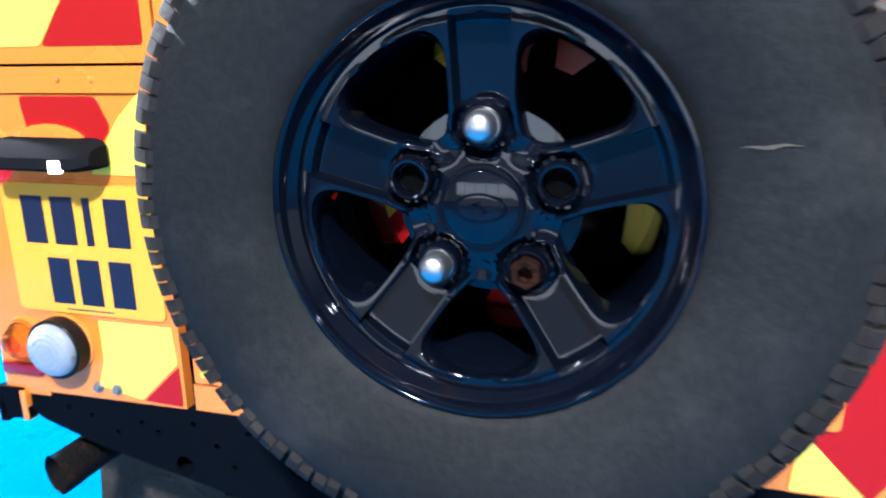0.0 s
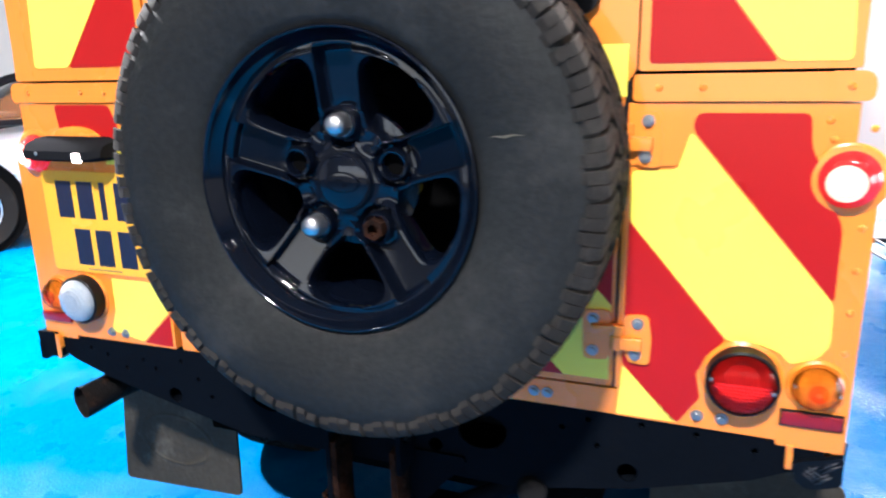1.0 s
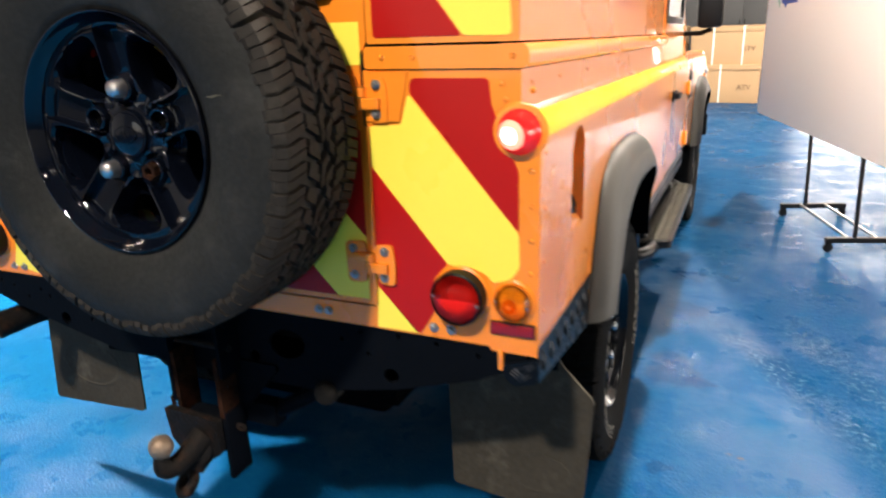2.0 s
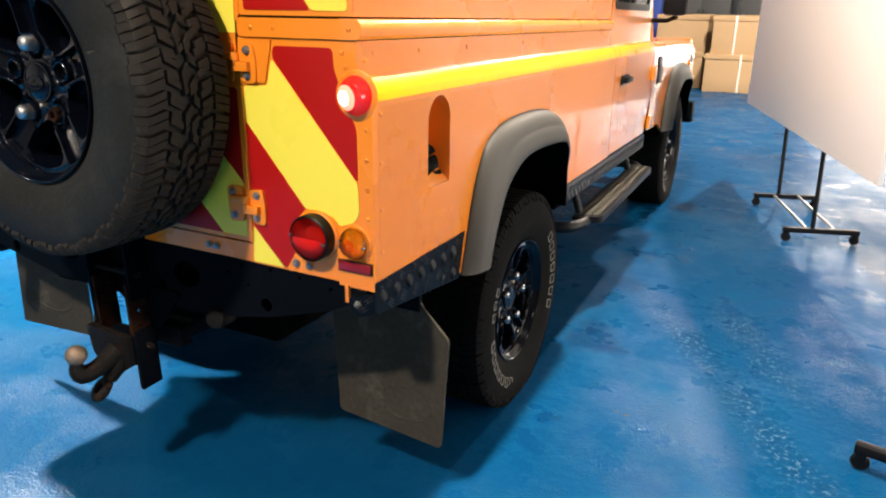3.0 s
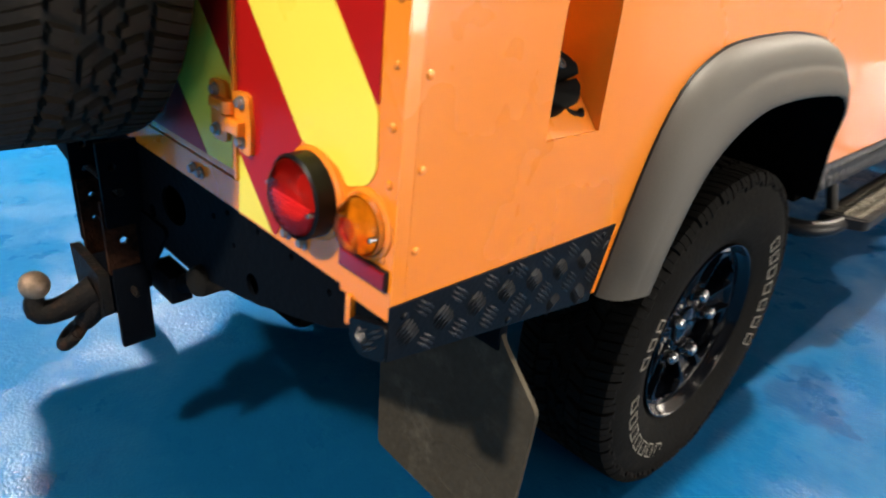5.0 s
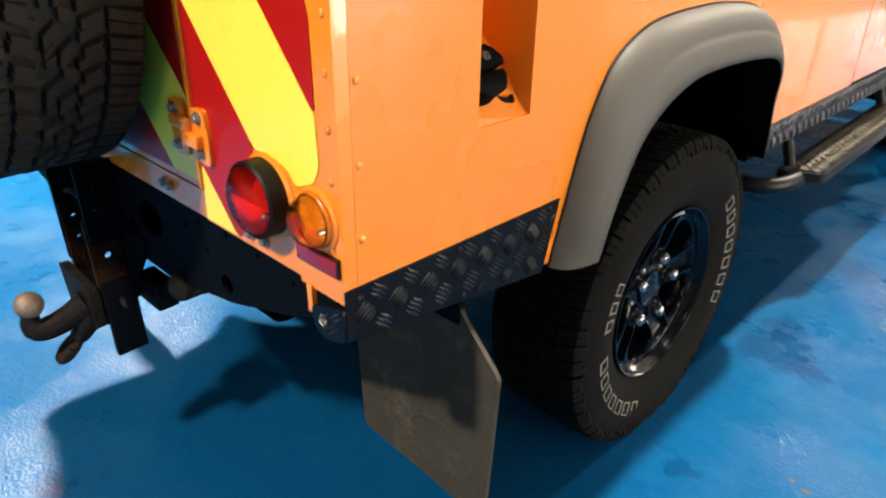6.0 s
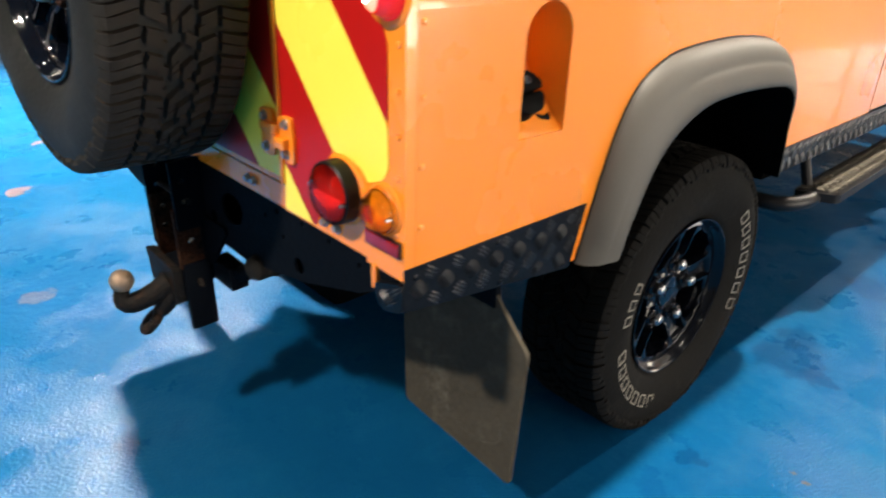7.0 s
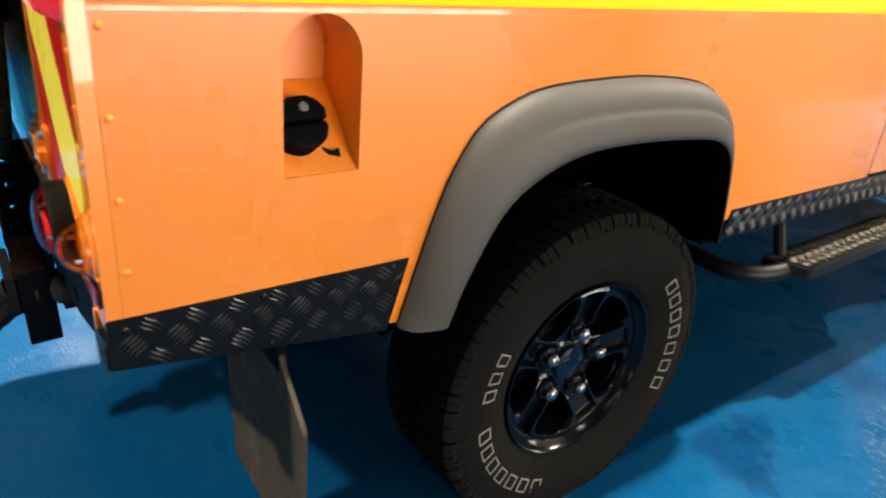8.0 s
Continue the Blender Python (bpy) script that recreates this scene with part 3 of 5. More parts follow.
# rear corner panels, door sill, door
def rear_corner(sign):
    e = (lambda x: x) if sign > 0 else (lambda x: XL + XR - x)
    prof = [(XR + dx, z) for dx, z in SHOULDER]
    cap_in, top_in = (.492, .4985) if sign > 0 else (XL + XR + .392, XL + XR + .388)
    inner = .487 if sign > 0 else XL + XR + .405
    out = [(inner, .729), (.725, .727), (.727, .719), (XR, .718)] + prof + [(inner, 1.229)]
    p = body_part("rear_panel", plate(B(), [(e(u), v) for u, v in out], 0.0, .02), ORANGE)
    cap = [(e(u), v) for u, v in arc_round([(cap_in, 1.231), (XR - .024, 1.231), (XR - .020, 1.250), (XR - .030, 1.269), (cap_in, 1.269)], .008)]
    part("waist_capping", plate(B(), cap, -.0045, .02), ORANGE, p)
    up = arc_round([(top_in, 1.2735), (XR - .037, 1.2735), (XR - .075, 1.95), (top_in, 1.95)], .006)
    body_part("hardtop_rear", plate(B(), [(e(u), v) for u, v in up], -.002, .02), ORANGE)
    bm = plate(B(), [(e(u), v) for u, v in [(cap_in, 1.269), (XR - .045, 1.269), (XR - .045, 1.2735), (cap_in, 1.2735)]], .006, .02)
    part("seam_gap", bm, UNDER, p)
    return p


rear_right = rear_corner(1)
rear_left = rear_corner(-1)
DL, DR = -.385, .485
door = body_part("rear_door", plate(B(), arc_round([(DL, .778), (DR - .005, .778), (DR - .005, 1.255), (DR + .010, 1.275), (DR + .010, 1.93), (DL, 1.93)], .006), .001, .03), ORANGE)
body_part("door_sill", plate(B(), [(DL - .004, .729), (.4865, .729), (.4865, .773), (DL - .004, .773)], .002, .06), ORANGE)
bm = box(B(), XL + .06, XR - .06, .03, .05, .66, 1.22)
body_part("inner_bulkhead", bm, UNDER)
bm = B()
box(bm, DR - .012, DR + .003, .006, .012, .775, 1.26)
part("door_seal", bm, TRIM, door)


def film(poly, material, parent, r=.006, label="", y=0.0):
    return part("chevron_film", plate(B(), arc_round(poly, r), y - .0016, y - .0002), material, parent, label)


# right corner chevrons
film([(.577, 1.192), (.581, 1.215), (.727, 1.215), (.731, 1.172), (.752, 1.122), (.780, 1.060), (.781, .951)], RED, rear_right, r=.010)
film([(.495, 1.130), (.560, 1.134), (.575, 1.189), (.7805, .949), (.783, .888), (.770, .866), (.733, .852), (.720, .868), (.690, .8785), (.646, .8785), (.495, 1.056)], YELLOW, rear_right, r=.008)
film([(.495, 1.053), (.643, .8785), (.618, .850), (.606, .818), (.614, .780), (.584, .733), (.574, .734), (.495, .822)], RED, rear_right, r=.004)
film([(.495, .818), (.582, .7325), (.489, .7325)], YELLOW, rear_right, r=.004)
# right hardtop chevrons
film([(.512, 1.284), (.680, 1.284), (.512, 1.503)], RED, rear_right, r=.008, y=-.002)
film([(.683, 1.284), (.768, 1.283), (.750, 1.56), (.515, 1.56), (.512, 1.508)], YELLOW, rear_right, r=.010, y=-.002)
# left hardtop chevrons
film([(-.672, 1.298), (-.583, 1.298), (-.405, 1.535), (-.405, 1.56), (-.655, 1.56)], YELLOW, rear_left, r=.010, y=-.002)
film([(-.580, 1.298), (-.405, 1.298), (-.405, 1.532)], RED, rear_left, r=.008, y=-.002)
# left corner chevrons
film([(-.640, 1.226), (-.500, 1.226), (-.480, 1.180), (-.505, 1.150), (-.628, 1.150)], RED, rear_left, r=.010)
film([(-.468, 1.192), (-.420, 1.236), (-.420, 1.110), (-.525, 1.110)], YELLOW, rear_left, r=.006)
film([(-.553, .873), (-.418, .873), (-.412, .808), (-.487, .736), (-.570, .752), (-.553, .800)], YELLOW, rear_left, r=.006)
film([(-.411, .803), (-.483, .735), (-.411, .733)], RED, rear_left, r=.003)
# rear door chevrons
CX = .045


def clip(poly, xa, xb, za, zb):
    """A polygon cut to an upright rectangle."""
    for ax, lim, keep in ((0, xa, 1), (0, xb, -1), (1, za, 1), (1, zb, -1)):
        out = []
        for i in range(len(poly)):
            p, q = poly[i - 1], poly[i]
            ip, iq = (p[ax] - lim) * keep >= 0, (q[ax] - lim) * keep >= 0
            if ip != iq:
                t = (lim - p[ax]) / (q[ax] - p[ax])
                out.append(tuple(p[j] + t * (q[j] - p[j]) for j in (0, 1)))
            if iq:
                out.append(q)
        poly = out
        if len(poly) < 3:
            return []
    return poly


for k in range(-1, 6):
    f0 = 1.005 + .205 * k
    m_ = YELLOW if k % 2 else RED
    for za, zb, xb in ((.789, 1.125, .474), (1.238, 1.312, .483)):
        for xa_, xb_, s in ((CX, xb, 1), (-.372, CX - .001, -1)):
            poly = [(xa_, f0 - 1.05 * s * (xa_ - (0 if s > 0 else .09))), (xb_, f0 - 1.05 * s * (xb_ - (0 if s > 0 else .09)))]
            poly = poly + [(xb_, poly[1][1] + .2035), (xa_, poly[0][1] + .2035)]
            cut = clip(poly, xa_, xb_, za, zb)
            if len(cut) > 2:
                part("chevron_film", plate(B(), cut, -.0006, .0008), m_, door)


# lamps
def dome(r, h, rim=.006, n=8):
    return [(r, 0), (r, rim)] + [(r * math.cos(math.pi / 2 * k / n), rim + h * math.sin(math.pi / 2 * k / n)) for k in range(1, n)] + [(0, rim + h)]


def rear_lamp(name, x, z, r, lens, housing_depth, lens_label, base_r=0, case=None, h=None, ring=.0022):
    """A round lamp: a deep housing, what stands in it, and the dished lens in front."""
    m = face_y(x, 0.0, z)
    d = housing_depth
    body = part(name, lathe(B(), [(r + ring, 0), (r + ring, d), (r - .001, d + .003), (r - .003, d + .001), (r - .004, .0055), (0, .0055)], 40, m), case or TRIM, car, lens_label, RAKE)
    h = h or r * .42
    rings = [(r - .0025, d - .002)]
    for k in range(1, 14):
        a = math.pi / 2 * k / 14
        wob = .0010 if (k % 2 and lens is not RED_GLASS) else 0
        rings.append(((r - .0025) * math.cos(a) ** .8 - wob * .5, d - .001 + h * math.sin(a) + wob))
    rings.append((0, d - .001 + h))
    part("lens", lathe(B(), rings, 40, m), lens, body, angle=20)
    if lens is RED_GLASS:
        # dull bowl above, a field of small bright prisms below
        part("lamp_bowl", lathe(B(), [(0, .008), (r * .5, .010), (r - .0032, d + .0015)], 36, m), BOWL, body)
        bm = B()
        pitch = .0062
        for i in range(-8, 9):
            for j in range(-8, 1):
                cx, cy = (i + .5 * (j % 2)) * pitch, j * pitch * .87 - .003
                if math.hypot(cx, cy) < r - .007:
                    tip = bm.verts.new(m @ Vector((cx + .0008 * math.sin(i * 7 + j * 3), cy + .0008 * math.cos(i * 5 + j), d + .007)))
                    foot = [bm.verts.new(m @ Vector((cx + pitch * .55 * math.cos(q), cy + pitch * .55 * math.sin(q), d + .003))) for q in [radians(60 * e) for e in range(6)]]
                    for e in range(6):
                        bm.faces.new((foot[e - 1], foot[e], tip))
        tagged(part("prism_reflector", bm, FACET, body, "bright prisms behind the lower lens", angle=5), kind="stuff")
    elif lens is AMBER_GLASS:
        part("lamp_bowl", lathe(B(), [(0, .0062), (r * .55, .0066), (r - .0032, d + .0018)], 36, m), PALEBOWL, body)
        part("bullseye", lathe(B(), [(.0040, d + h - .0030), (.0046, d + h - .0014), (.0080, d + h - .0045), (.0086, d + h - .0030), (.0120, d + h - .0065), (.0126, d + h - .0050), (.0136, d + h - .0085)], 32, m), AMBER_GLASS, body)
    if base_r:
        part("mount_ring", lathe(B(), [(base_r, 0), (base_r - .001, .003), (base_r - .006, .006), (r + .003, .0065)], 36, m), ORANGE, body)
    for a in (172, 352):
        sx, sz = (r - .006) * math.cos(radians(a)), (r - .006) * math.sin(radians(a))
        part("lens_screw", lathe(B(), [(.0032, -.004), (.0032, .0045), (.0022, .0055), (0, .0055)], 10, m @ pose(sx, sz, d + (.004 if lens is not AMBER_GLASS else .008))), STEEL, body)
    return body


rear_lamp("fog_lamp", .671, .823, .049, RED_GLASS, .030, "round red rear fog lamp in a deep black housing", .058)
rear_lamp("indicator_lamp", .772, .822, .0345, AMBER_GLASS, .008, "round amber indicator lamp", .042, LENS_AMBER, h=.029, ring=.0012)
rear_lamp("reversing_lamp", -.624, .822, .049, LENS_CLEAR, .030, "round clear reversing lamp in a deep black housing", .055)
rear_lamp("indicator_lamp", -.706, .822, .0345, AMBER_GLASS, .008, "round amber indicator lamp", .042, LENS_AMBER, h=.029, ring=.0012)
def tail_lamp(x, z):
    """A lit round lamp: low orange base, ribbed red dome, the bulb's glow put into the lens."""
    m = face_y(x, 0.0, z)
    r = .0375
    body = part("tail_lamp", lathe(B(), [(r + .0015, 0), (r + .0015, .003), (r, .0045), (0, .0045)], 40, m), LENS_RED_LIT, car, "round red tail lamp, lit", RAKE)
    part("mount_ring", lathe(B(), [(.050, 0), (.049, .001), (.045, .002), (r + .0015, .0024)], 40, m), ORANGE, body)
    lean = m @ pose(0, 0, -.002) @ pose(0, 0, 0, 5, -15, 0)
    inv = m.inverted()
    # no bulb inside: its glow fades outward in emissive lens rings
    for a0, a1, mt, text in ((0, 22, BULB, "bulb's bright glow put into the lens as emission"), (22, 42, GLOWRED, "glowing ribs of the red lens"), (42, 124, LENS_RED_LIT, "")):
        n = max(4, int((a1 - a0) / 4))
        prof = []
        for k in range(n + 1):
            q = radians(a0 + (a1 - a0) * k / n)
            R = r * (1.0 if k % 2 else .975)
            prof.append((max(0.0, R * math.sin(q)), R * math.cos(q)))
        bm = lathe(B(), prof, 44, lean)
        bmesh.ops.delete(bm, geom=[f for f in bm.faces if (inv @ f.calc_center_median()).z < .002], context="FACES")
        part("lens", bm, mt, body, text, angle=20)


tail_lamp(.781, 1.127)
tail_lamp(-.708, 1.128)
bm = box(B(), .730, .811, -.007, .001, .7575, .7785, .002)
refl = body_part("reflector", bm, LENS_RED, "red rectangular reflector")
part("reflector_frame", plate(B(), [(.728, .7555), (.813, .7555), (.813, .7805), (.728, .7805)], -.005, .001, "y", [[(.731, .7585), (.810, .7585), (.810, .7775), (.731, .7775)]]), TRIM, refl)
bm = box(B(), XL - .001 + .006, XL + .087, -.007, .001, .7575, .7785, .002)
body_part("reflector", bm, LENS_RED, "red rectangular reflector")


# bolts, rivets, hinges
def bolt_mesh(r, h):
    bm = B()
    lathe(bm, [(r * 1.5, 0), (r * 1.5, h * .25), (r * 1.45, h * .3), (0, h * .3)], 14)
    lathe(bm, [(r, h * .3), (r, h), (r * .85, h * 1.08), (0, h * 1.08)], 6)
    return mesh_of("bolt", bm, STEEL)


def rivet_mesh():
    return mesh_of("rivet", lathe(B(), dome(.0052, .0022, .0006, 4), 10), ORANGE)


BOLT, RIVET = bolt_mesh(.0062, .008), rivet_mesh()
for x, z in ((.612, .749), (.648, .749), (-.572, .749), (-.534, .749), (.352, .752), (.375, .752)):
    part("bolt", BOLT, STEEL, car, "", RAKE @ face_y(x, -.0003, z))
for z in (1.09, .991, .893, .800):
    part("rivet", RIVET, ORANGE, right_side, "", face_x(XR, .030, z))
for z in (1.061, 1.0, .938, .877):
    part("rivet", RIVET, ORANGE, rear_right, "", face_y(.803, 0, z))
for x, z in ((.528, 1.250), (.587, 1.250), (.770, 1.250)):
    part("rivet", RIVET, ORANGE, rear_right, "", face_y(x, -.0045, z))
for x, z in ((.750, 1.206), (.757, 1.180), (.535, 1.222), (.565, 1.222), (.800, .790), (.803, 1.195)):
    part("rivet", RIVET, ORANGE, rear_right, "", face_y(x, 0, z))
for x, z in ((-.50, 1.250), (-.56, 1.250), (-.70, 1.250)):
    part("rivet", RIVET, ORANGE, rear_left, "", face_y(x, -.0045, z))
for y, z in ((.06, 1.205), (.25, 1.205), (.5, 1.205), (.9, 1.205)):
    part("rivet", RIVET, ORANGE, right_side, "", face_x(XR - .034, y, z))


def hinge(z):
    """A two-leaf strap hinge with its knuckle and four bolts."""
    leaf = arc_round([(.494, z + .038), (.532, z + .040), (.538, z), (.536, z - .042), (.503, z - .040), (.494, z - .004)], .010)
    h = body_part("door_hinge", plate(B(), leaf, -.008, -.0005), ORANGE, "orange steel door hinge")
    leaf2 = arc_round([(.430, z + .040), (.474, z + .043), (.478, z + .002), (.474, z - .040), (.434, z - .042)], .010)
    part("hinge_leaf", plate(B(), leaf2, -.008, -.0018), ORANGE, h)
    for za, zb, r in ((z - .018, z + .004, .0105), (z + .0055, z + .022, .0105)):
        part("hinge_knuckle", lathe(B(), [(0, za), (r, za), (r, zb), (0, zb)], 16, Matrix.Translation((.4855, -.010, 0))), ORANGE, h)
    part("hinge_strap", box(B(), .486, .524, -.019, -.006, z - .017, z + .003, .003), ORANGE, h)
    part("hinge_strap", box(B(), .446, .486, -.019, -.006, z + .006, z + .021, .003), ORANGE, h)
    for x, zz in ((.516, z + .026), (.514, z - .026), (.448, z + .028), (.448, z - .026)):
        part("bolt", BOLT, STEEL, h, "", face_y(x, -.0075, zz))


hinge(.867)
hinge(1.178)
body_part("hinge_plate", plate(B(), arc_round([(.4895, 1.227), (.578, 1.227), (.557, 1.139), (.4895, 1.139)], .004), -.0035, .001), ORANGE)
part("hinge_post", box(B(), .4845, .4935, -.006, .002, .78, 1.13, .002), ORANGE, door)

# black lock handle on the door
lock = body_part("door_lock", plate(B(), arc_round([(.375, 1.362), (.408, 1.348), (.440, 1.365), (.446, 1.44), (.430, 1.50), (.385, 1.50)], .022, 6), -.012, .0005), TRIM, "black plastic door lock")
part("lock_handle", box(B(), .388, .432, -.040, -.011, 1.375, 1.490, .010), TRIM, lock)

# number plate and its lamp
np_ = body_part("number_plate", plate(B(), arc_round([(-.700, .880), (-.420, .880), (-.420, 1.094), (-.700, 1.094)], .012), -.006, -.002), PLATE, "square yellow number plate with dark characters")
for row, (zc, xs) in enumerate(((1.035, (-.643, -.586, -.540, -.487)), (.935, (-.608, -.552, -.492)))):
    for x in xs:
        w = .014 if (row == 0 and x == -.540) else .042
        part("character_bar", plate(B(), [(x - w / 2, zc - .0385), (x + w / 2, zc - .0385), (x + w / 2, zc + .0385), (x - w / 2, zc + .0385)], -.0068, -.0058), INK, np_)
part("small_print", plate(B(), [(-.605, .8865), (-.515, .8865), (-.515, .8885), (-.605, .8885)], -.0066, -.0058), INK, np_)
body_part("plate_backing", plate(B(), arc_round([(-.712, .870), (-.408, .870), (-.408, 1.100), (-.712, 1.100)], .014), -.002, .001), ORANGE)
secs = []
for x, s in ((-.676, .72), (-.670, .94), (-.655, 1.0), (-.545, 1.0), (-.508, .97), (-.492, .8), (-.485, .6)):
    prof = [(-.010, 1.118), (-.050, 1.120), (-.066, 1.126), (-.066, 1.142), (-.054, 1.156), (-.030, 1.165), (.0, 1.166), (.0, 1.118)]
    secs.append([(x, -.02 + (y + .02) * s, 1.140 + (z - 1.140) * s) for y, z in prof])
bm = B()
V = grid(bm, secs, True)
bm.faces.new(V[0])
bm.faces.new(V[-1][::-1])
pl = body_part("plate_lamp", bm, LAMPBLACK, "black number plate lamp with a lit window")
part("lamp_window", box(B(), -.538, -.520, -.0685, -.060, 1.121, 1.139, .002), BULB, pl, "small lit lens")
part("lamp_base", lathe(B(), [(.058, 0), (.056, .008), (.05, .010), (0, .010)], 28, face_y(-.592, 0, 1.15) @ Matrix.Diagonal((1.25, .62, 1, 1))), ORANGE, pl)
part("lamp_screw", lathe(B(), [(.004, 0), (.003, .002), (0, .002)], 10, face_y(-.628, -.0685, 1.137)), STEEL, pl)

# rear cross-member, brackets
beam = [(-.765, .727), (-.765, .705), (-.700, .668), (-.595, .634), (-.444, .600), (-.250, .558), (.320, .556), (.525, .596), (.700, .649), (.795, .697), (.795, .727)]


def oval(x, z, a, b, n=18, t=0):
    return [(x + a * math.cos(2 * math.pi * k / n) * math.cos(t) - b * math.sin(2 * math.pi * k / n) * math.sin(t), z + a * math.cos(2 * math.pi * k / n) * math.sin(t) + b * math.sin(2 * math.pi * k / n) * math.cos(t)) for k in range(n)]


holes = [oval(.258, .655, .046, .034, 18, .15), oval(-.19, .655, .046, .034, 18, -.15), oval(.168, .613, .014, .014, 12), oval(-.425, .620, .017, .017, 12), oval(.511, .624, .017, .017, 12)]
for x, z in ((.444, .711), (.53, .715), (.614, .712), (.40, .69), (.70, .70), (.46, .665), (-.30, .695), (-.36, .665), (-.33, .63), (-.50, .69), (-.47, .675), (-.55, .665), (-.60, .69), (-.645, .70), (-.40, .70)):
    holes.append(oval(x, z, .0055, .0055, 8))
xm = body_part("cross_member", plate(B(), beam, .004, .010, "y", holes), BLACK, "black painted steel rear cross-member with holes")
bm = B()
plate(bm, [(-.76, .720), (.79, .720), (.79, .727), (-.76, .727)], .010, .12)
plate(bm, [(-.25, .556), (.32, .556), (.32, .563), (-.25, .563)], .010, .12)
for a, b in zip(beam[1:5], beam[2:6]):
    plate(bm, [a, b, (b[0], b[1] + .006), (a[0], a[1] + .006)], .010, .12)
for a, b in zip(beam[6:9], beam[7:10]):
    plate(bm, [a, b, (b[0], b[1] + .006), (a[0], a[1] + .006)], .010, .12)
part("beam_flange", bm, BLACK, xm)
part("beam_back", plate(B(), beam, .118, .124), UNDER, xm)
bm = B()
plate(bm, arc_round([(-.790, .728), (-.730, .728), (-.722, .672), (-.782, .668)], .006), -.006, .010)
plate(bm, [(-.775, .70), (-.79, .70), (-.79, .66), (-.775, .66)], -.006, .08)
body_part("corner_bracket", bm, BLACK)
bm = B()
box(bm, -.737, -.725, -.008, .012, .668, .725, .002)
body_part("support_stay", bm, ORANGE, "narrow orange stay below the rear panel")
body_part("support_stay", box(B(), .742, .752, -.004, .012, .682, .722, .002), ORANGE, "narrow orange stay below the rear panel")


# tread plates
def tread_bars(bm, pts_inside, axis, w, pitch=.057, rise=.0018):
    """Groups of five short raised bars, turned by quarter turns, in a staggered grid."""
    us, vs = [p[0] for p in pts_inside], [p[1] for p in pts_inside]
    f = AX[axis]

    def inside(u, v):
        c = False
        n = len(pts_inside)
        for i in range(n):
            (a, b), (d, e) = pts_inside[i - 1], pts_inside[i]
            if (b > v) != (e > v) and u < (d - a) * (v - b) / (e - b) + a:
                c = not c
        return c

    row = 0
    v = min(vs) - .004
    while v < max(vs) + .01:
        u = min(us) + (pitch / 2 if row % 2 else 0)
        col = 0
        while u < max(us):
            t = radians(40 if (row % 2) else -40)
            for k in range(-2, 3):
                cu, cv = u - math.sin(t) * k * .0064, v + math.cos(t) * k * .0064
                L = .0165 if abs(k) < 2 else .0135
                du, dv = math.cos(t) * L, math.sin(t) * L
                if not (inside(cu - du, cv - dv) and inside(cu + du, cv + dv)):
                    continue
                nu, nv = -math.sin(t) * .0021, math.cos(t) * .0021
                base = [(cu - du, cv - dv), (cu + nu, cv + nv), (cu + du, cv + dv), (cu - nu, cv - nv)]
                lo = [bm.verts.new(f(a, b, w)) for a, b in base]
                hi = [bm.verts.new(f(cu + (a - cu) * .75, cv + (b - cv) * .55, w + rise)) for a, b in base]
                bm.faces.new(hi)
                for i in range(4):
                    bm.faces.new((lo[i - 1], lo[i], hi[i], hi[i - 1]))
            u += pitch
        v += pitch / 2
        row += 1
    return bm


quarter = [(-.002, .668), (.404, .617), (.438, .739), (-.002, .739)]
bm = plate(B(), quarter, XR + .0002, XR + .003, "x")
guard = body_part("corner_tread_plate", bm, CHEQUER, "black tread plate guard on the lower rear corner")
part("tread_pattern", tread_bars(B(), quarter, "x", XR + .003), CHEQUER_BAR, guard)
bm = plate(B(), arc_round([(.752, .696), (XR + .002, .716), (XR + .002, .667), (.775, .654), (.756, .668)], .010), -.006, .004)
part("corner_wrap", bm, CHEQUER, guard)
part("wrap_pattern", tread_bars(B(), [(.755, .692), (.818, .712), (.818, .670), (.775, .658)], "y", -.006, .030, -.0016), CHEQUER_BAR, guard)
for y, z in ((.02, .722), (.20, .728), (.41, .728), (.385, .630), (.21, .650)):
    part("rivet", mesh_of("rivet", lathe(B(), dome(.0055, .0022, .0006, 4), 10), CHEQUER), CHEQUER, guard, "", face_x(XR + .003, y, z))
sill = [(1.300, .612), (2.72, .612), (2.72, .683), (1.318, .683)]
sp = body_part("sill_tread_plate", plate(B(), sill, XR - .006, XR + .004, "x"), CHEQUER, "black tread plate along the sill")
part("tread_pattern", tread_bars(B(), sill, "x", XR + .004, .045), SILL_BAR, sp)
part("sill_flange", box(B(), XR - .06, XR - .006, 1.30, 2.72, .606, .613), BLACK, sp)


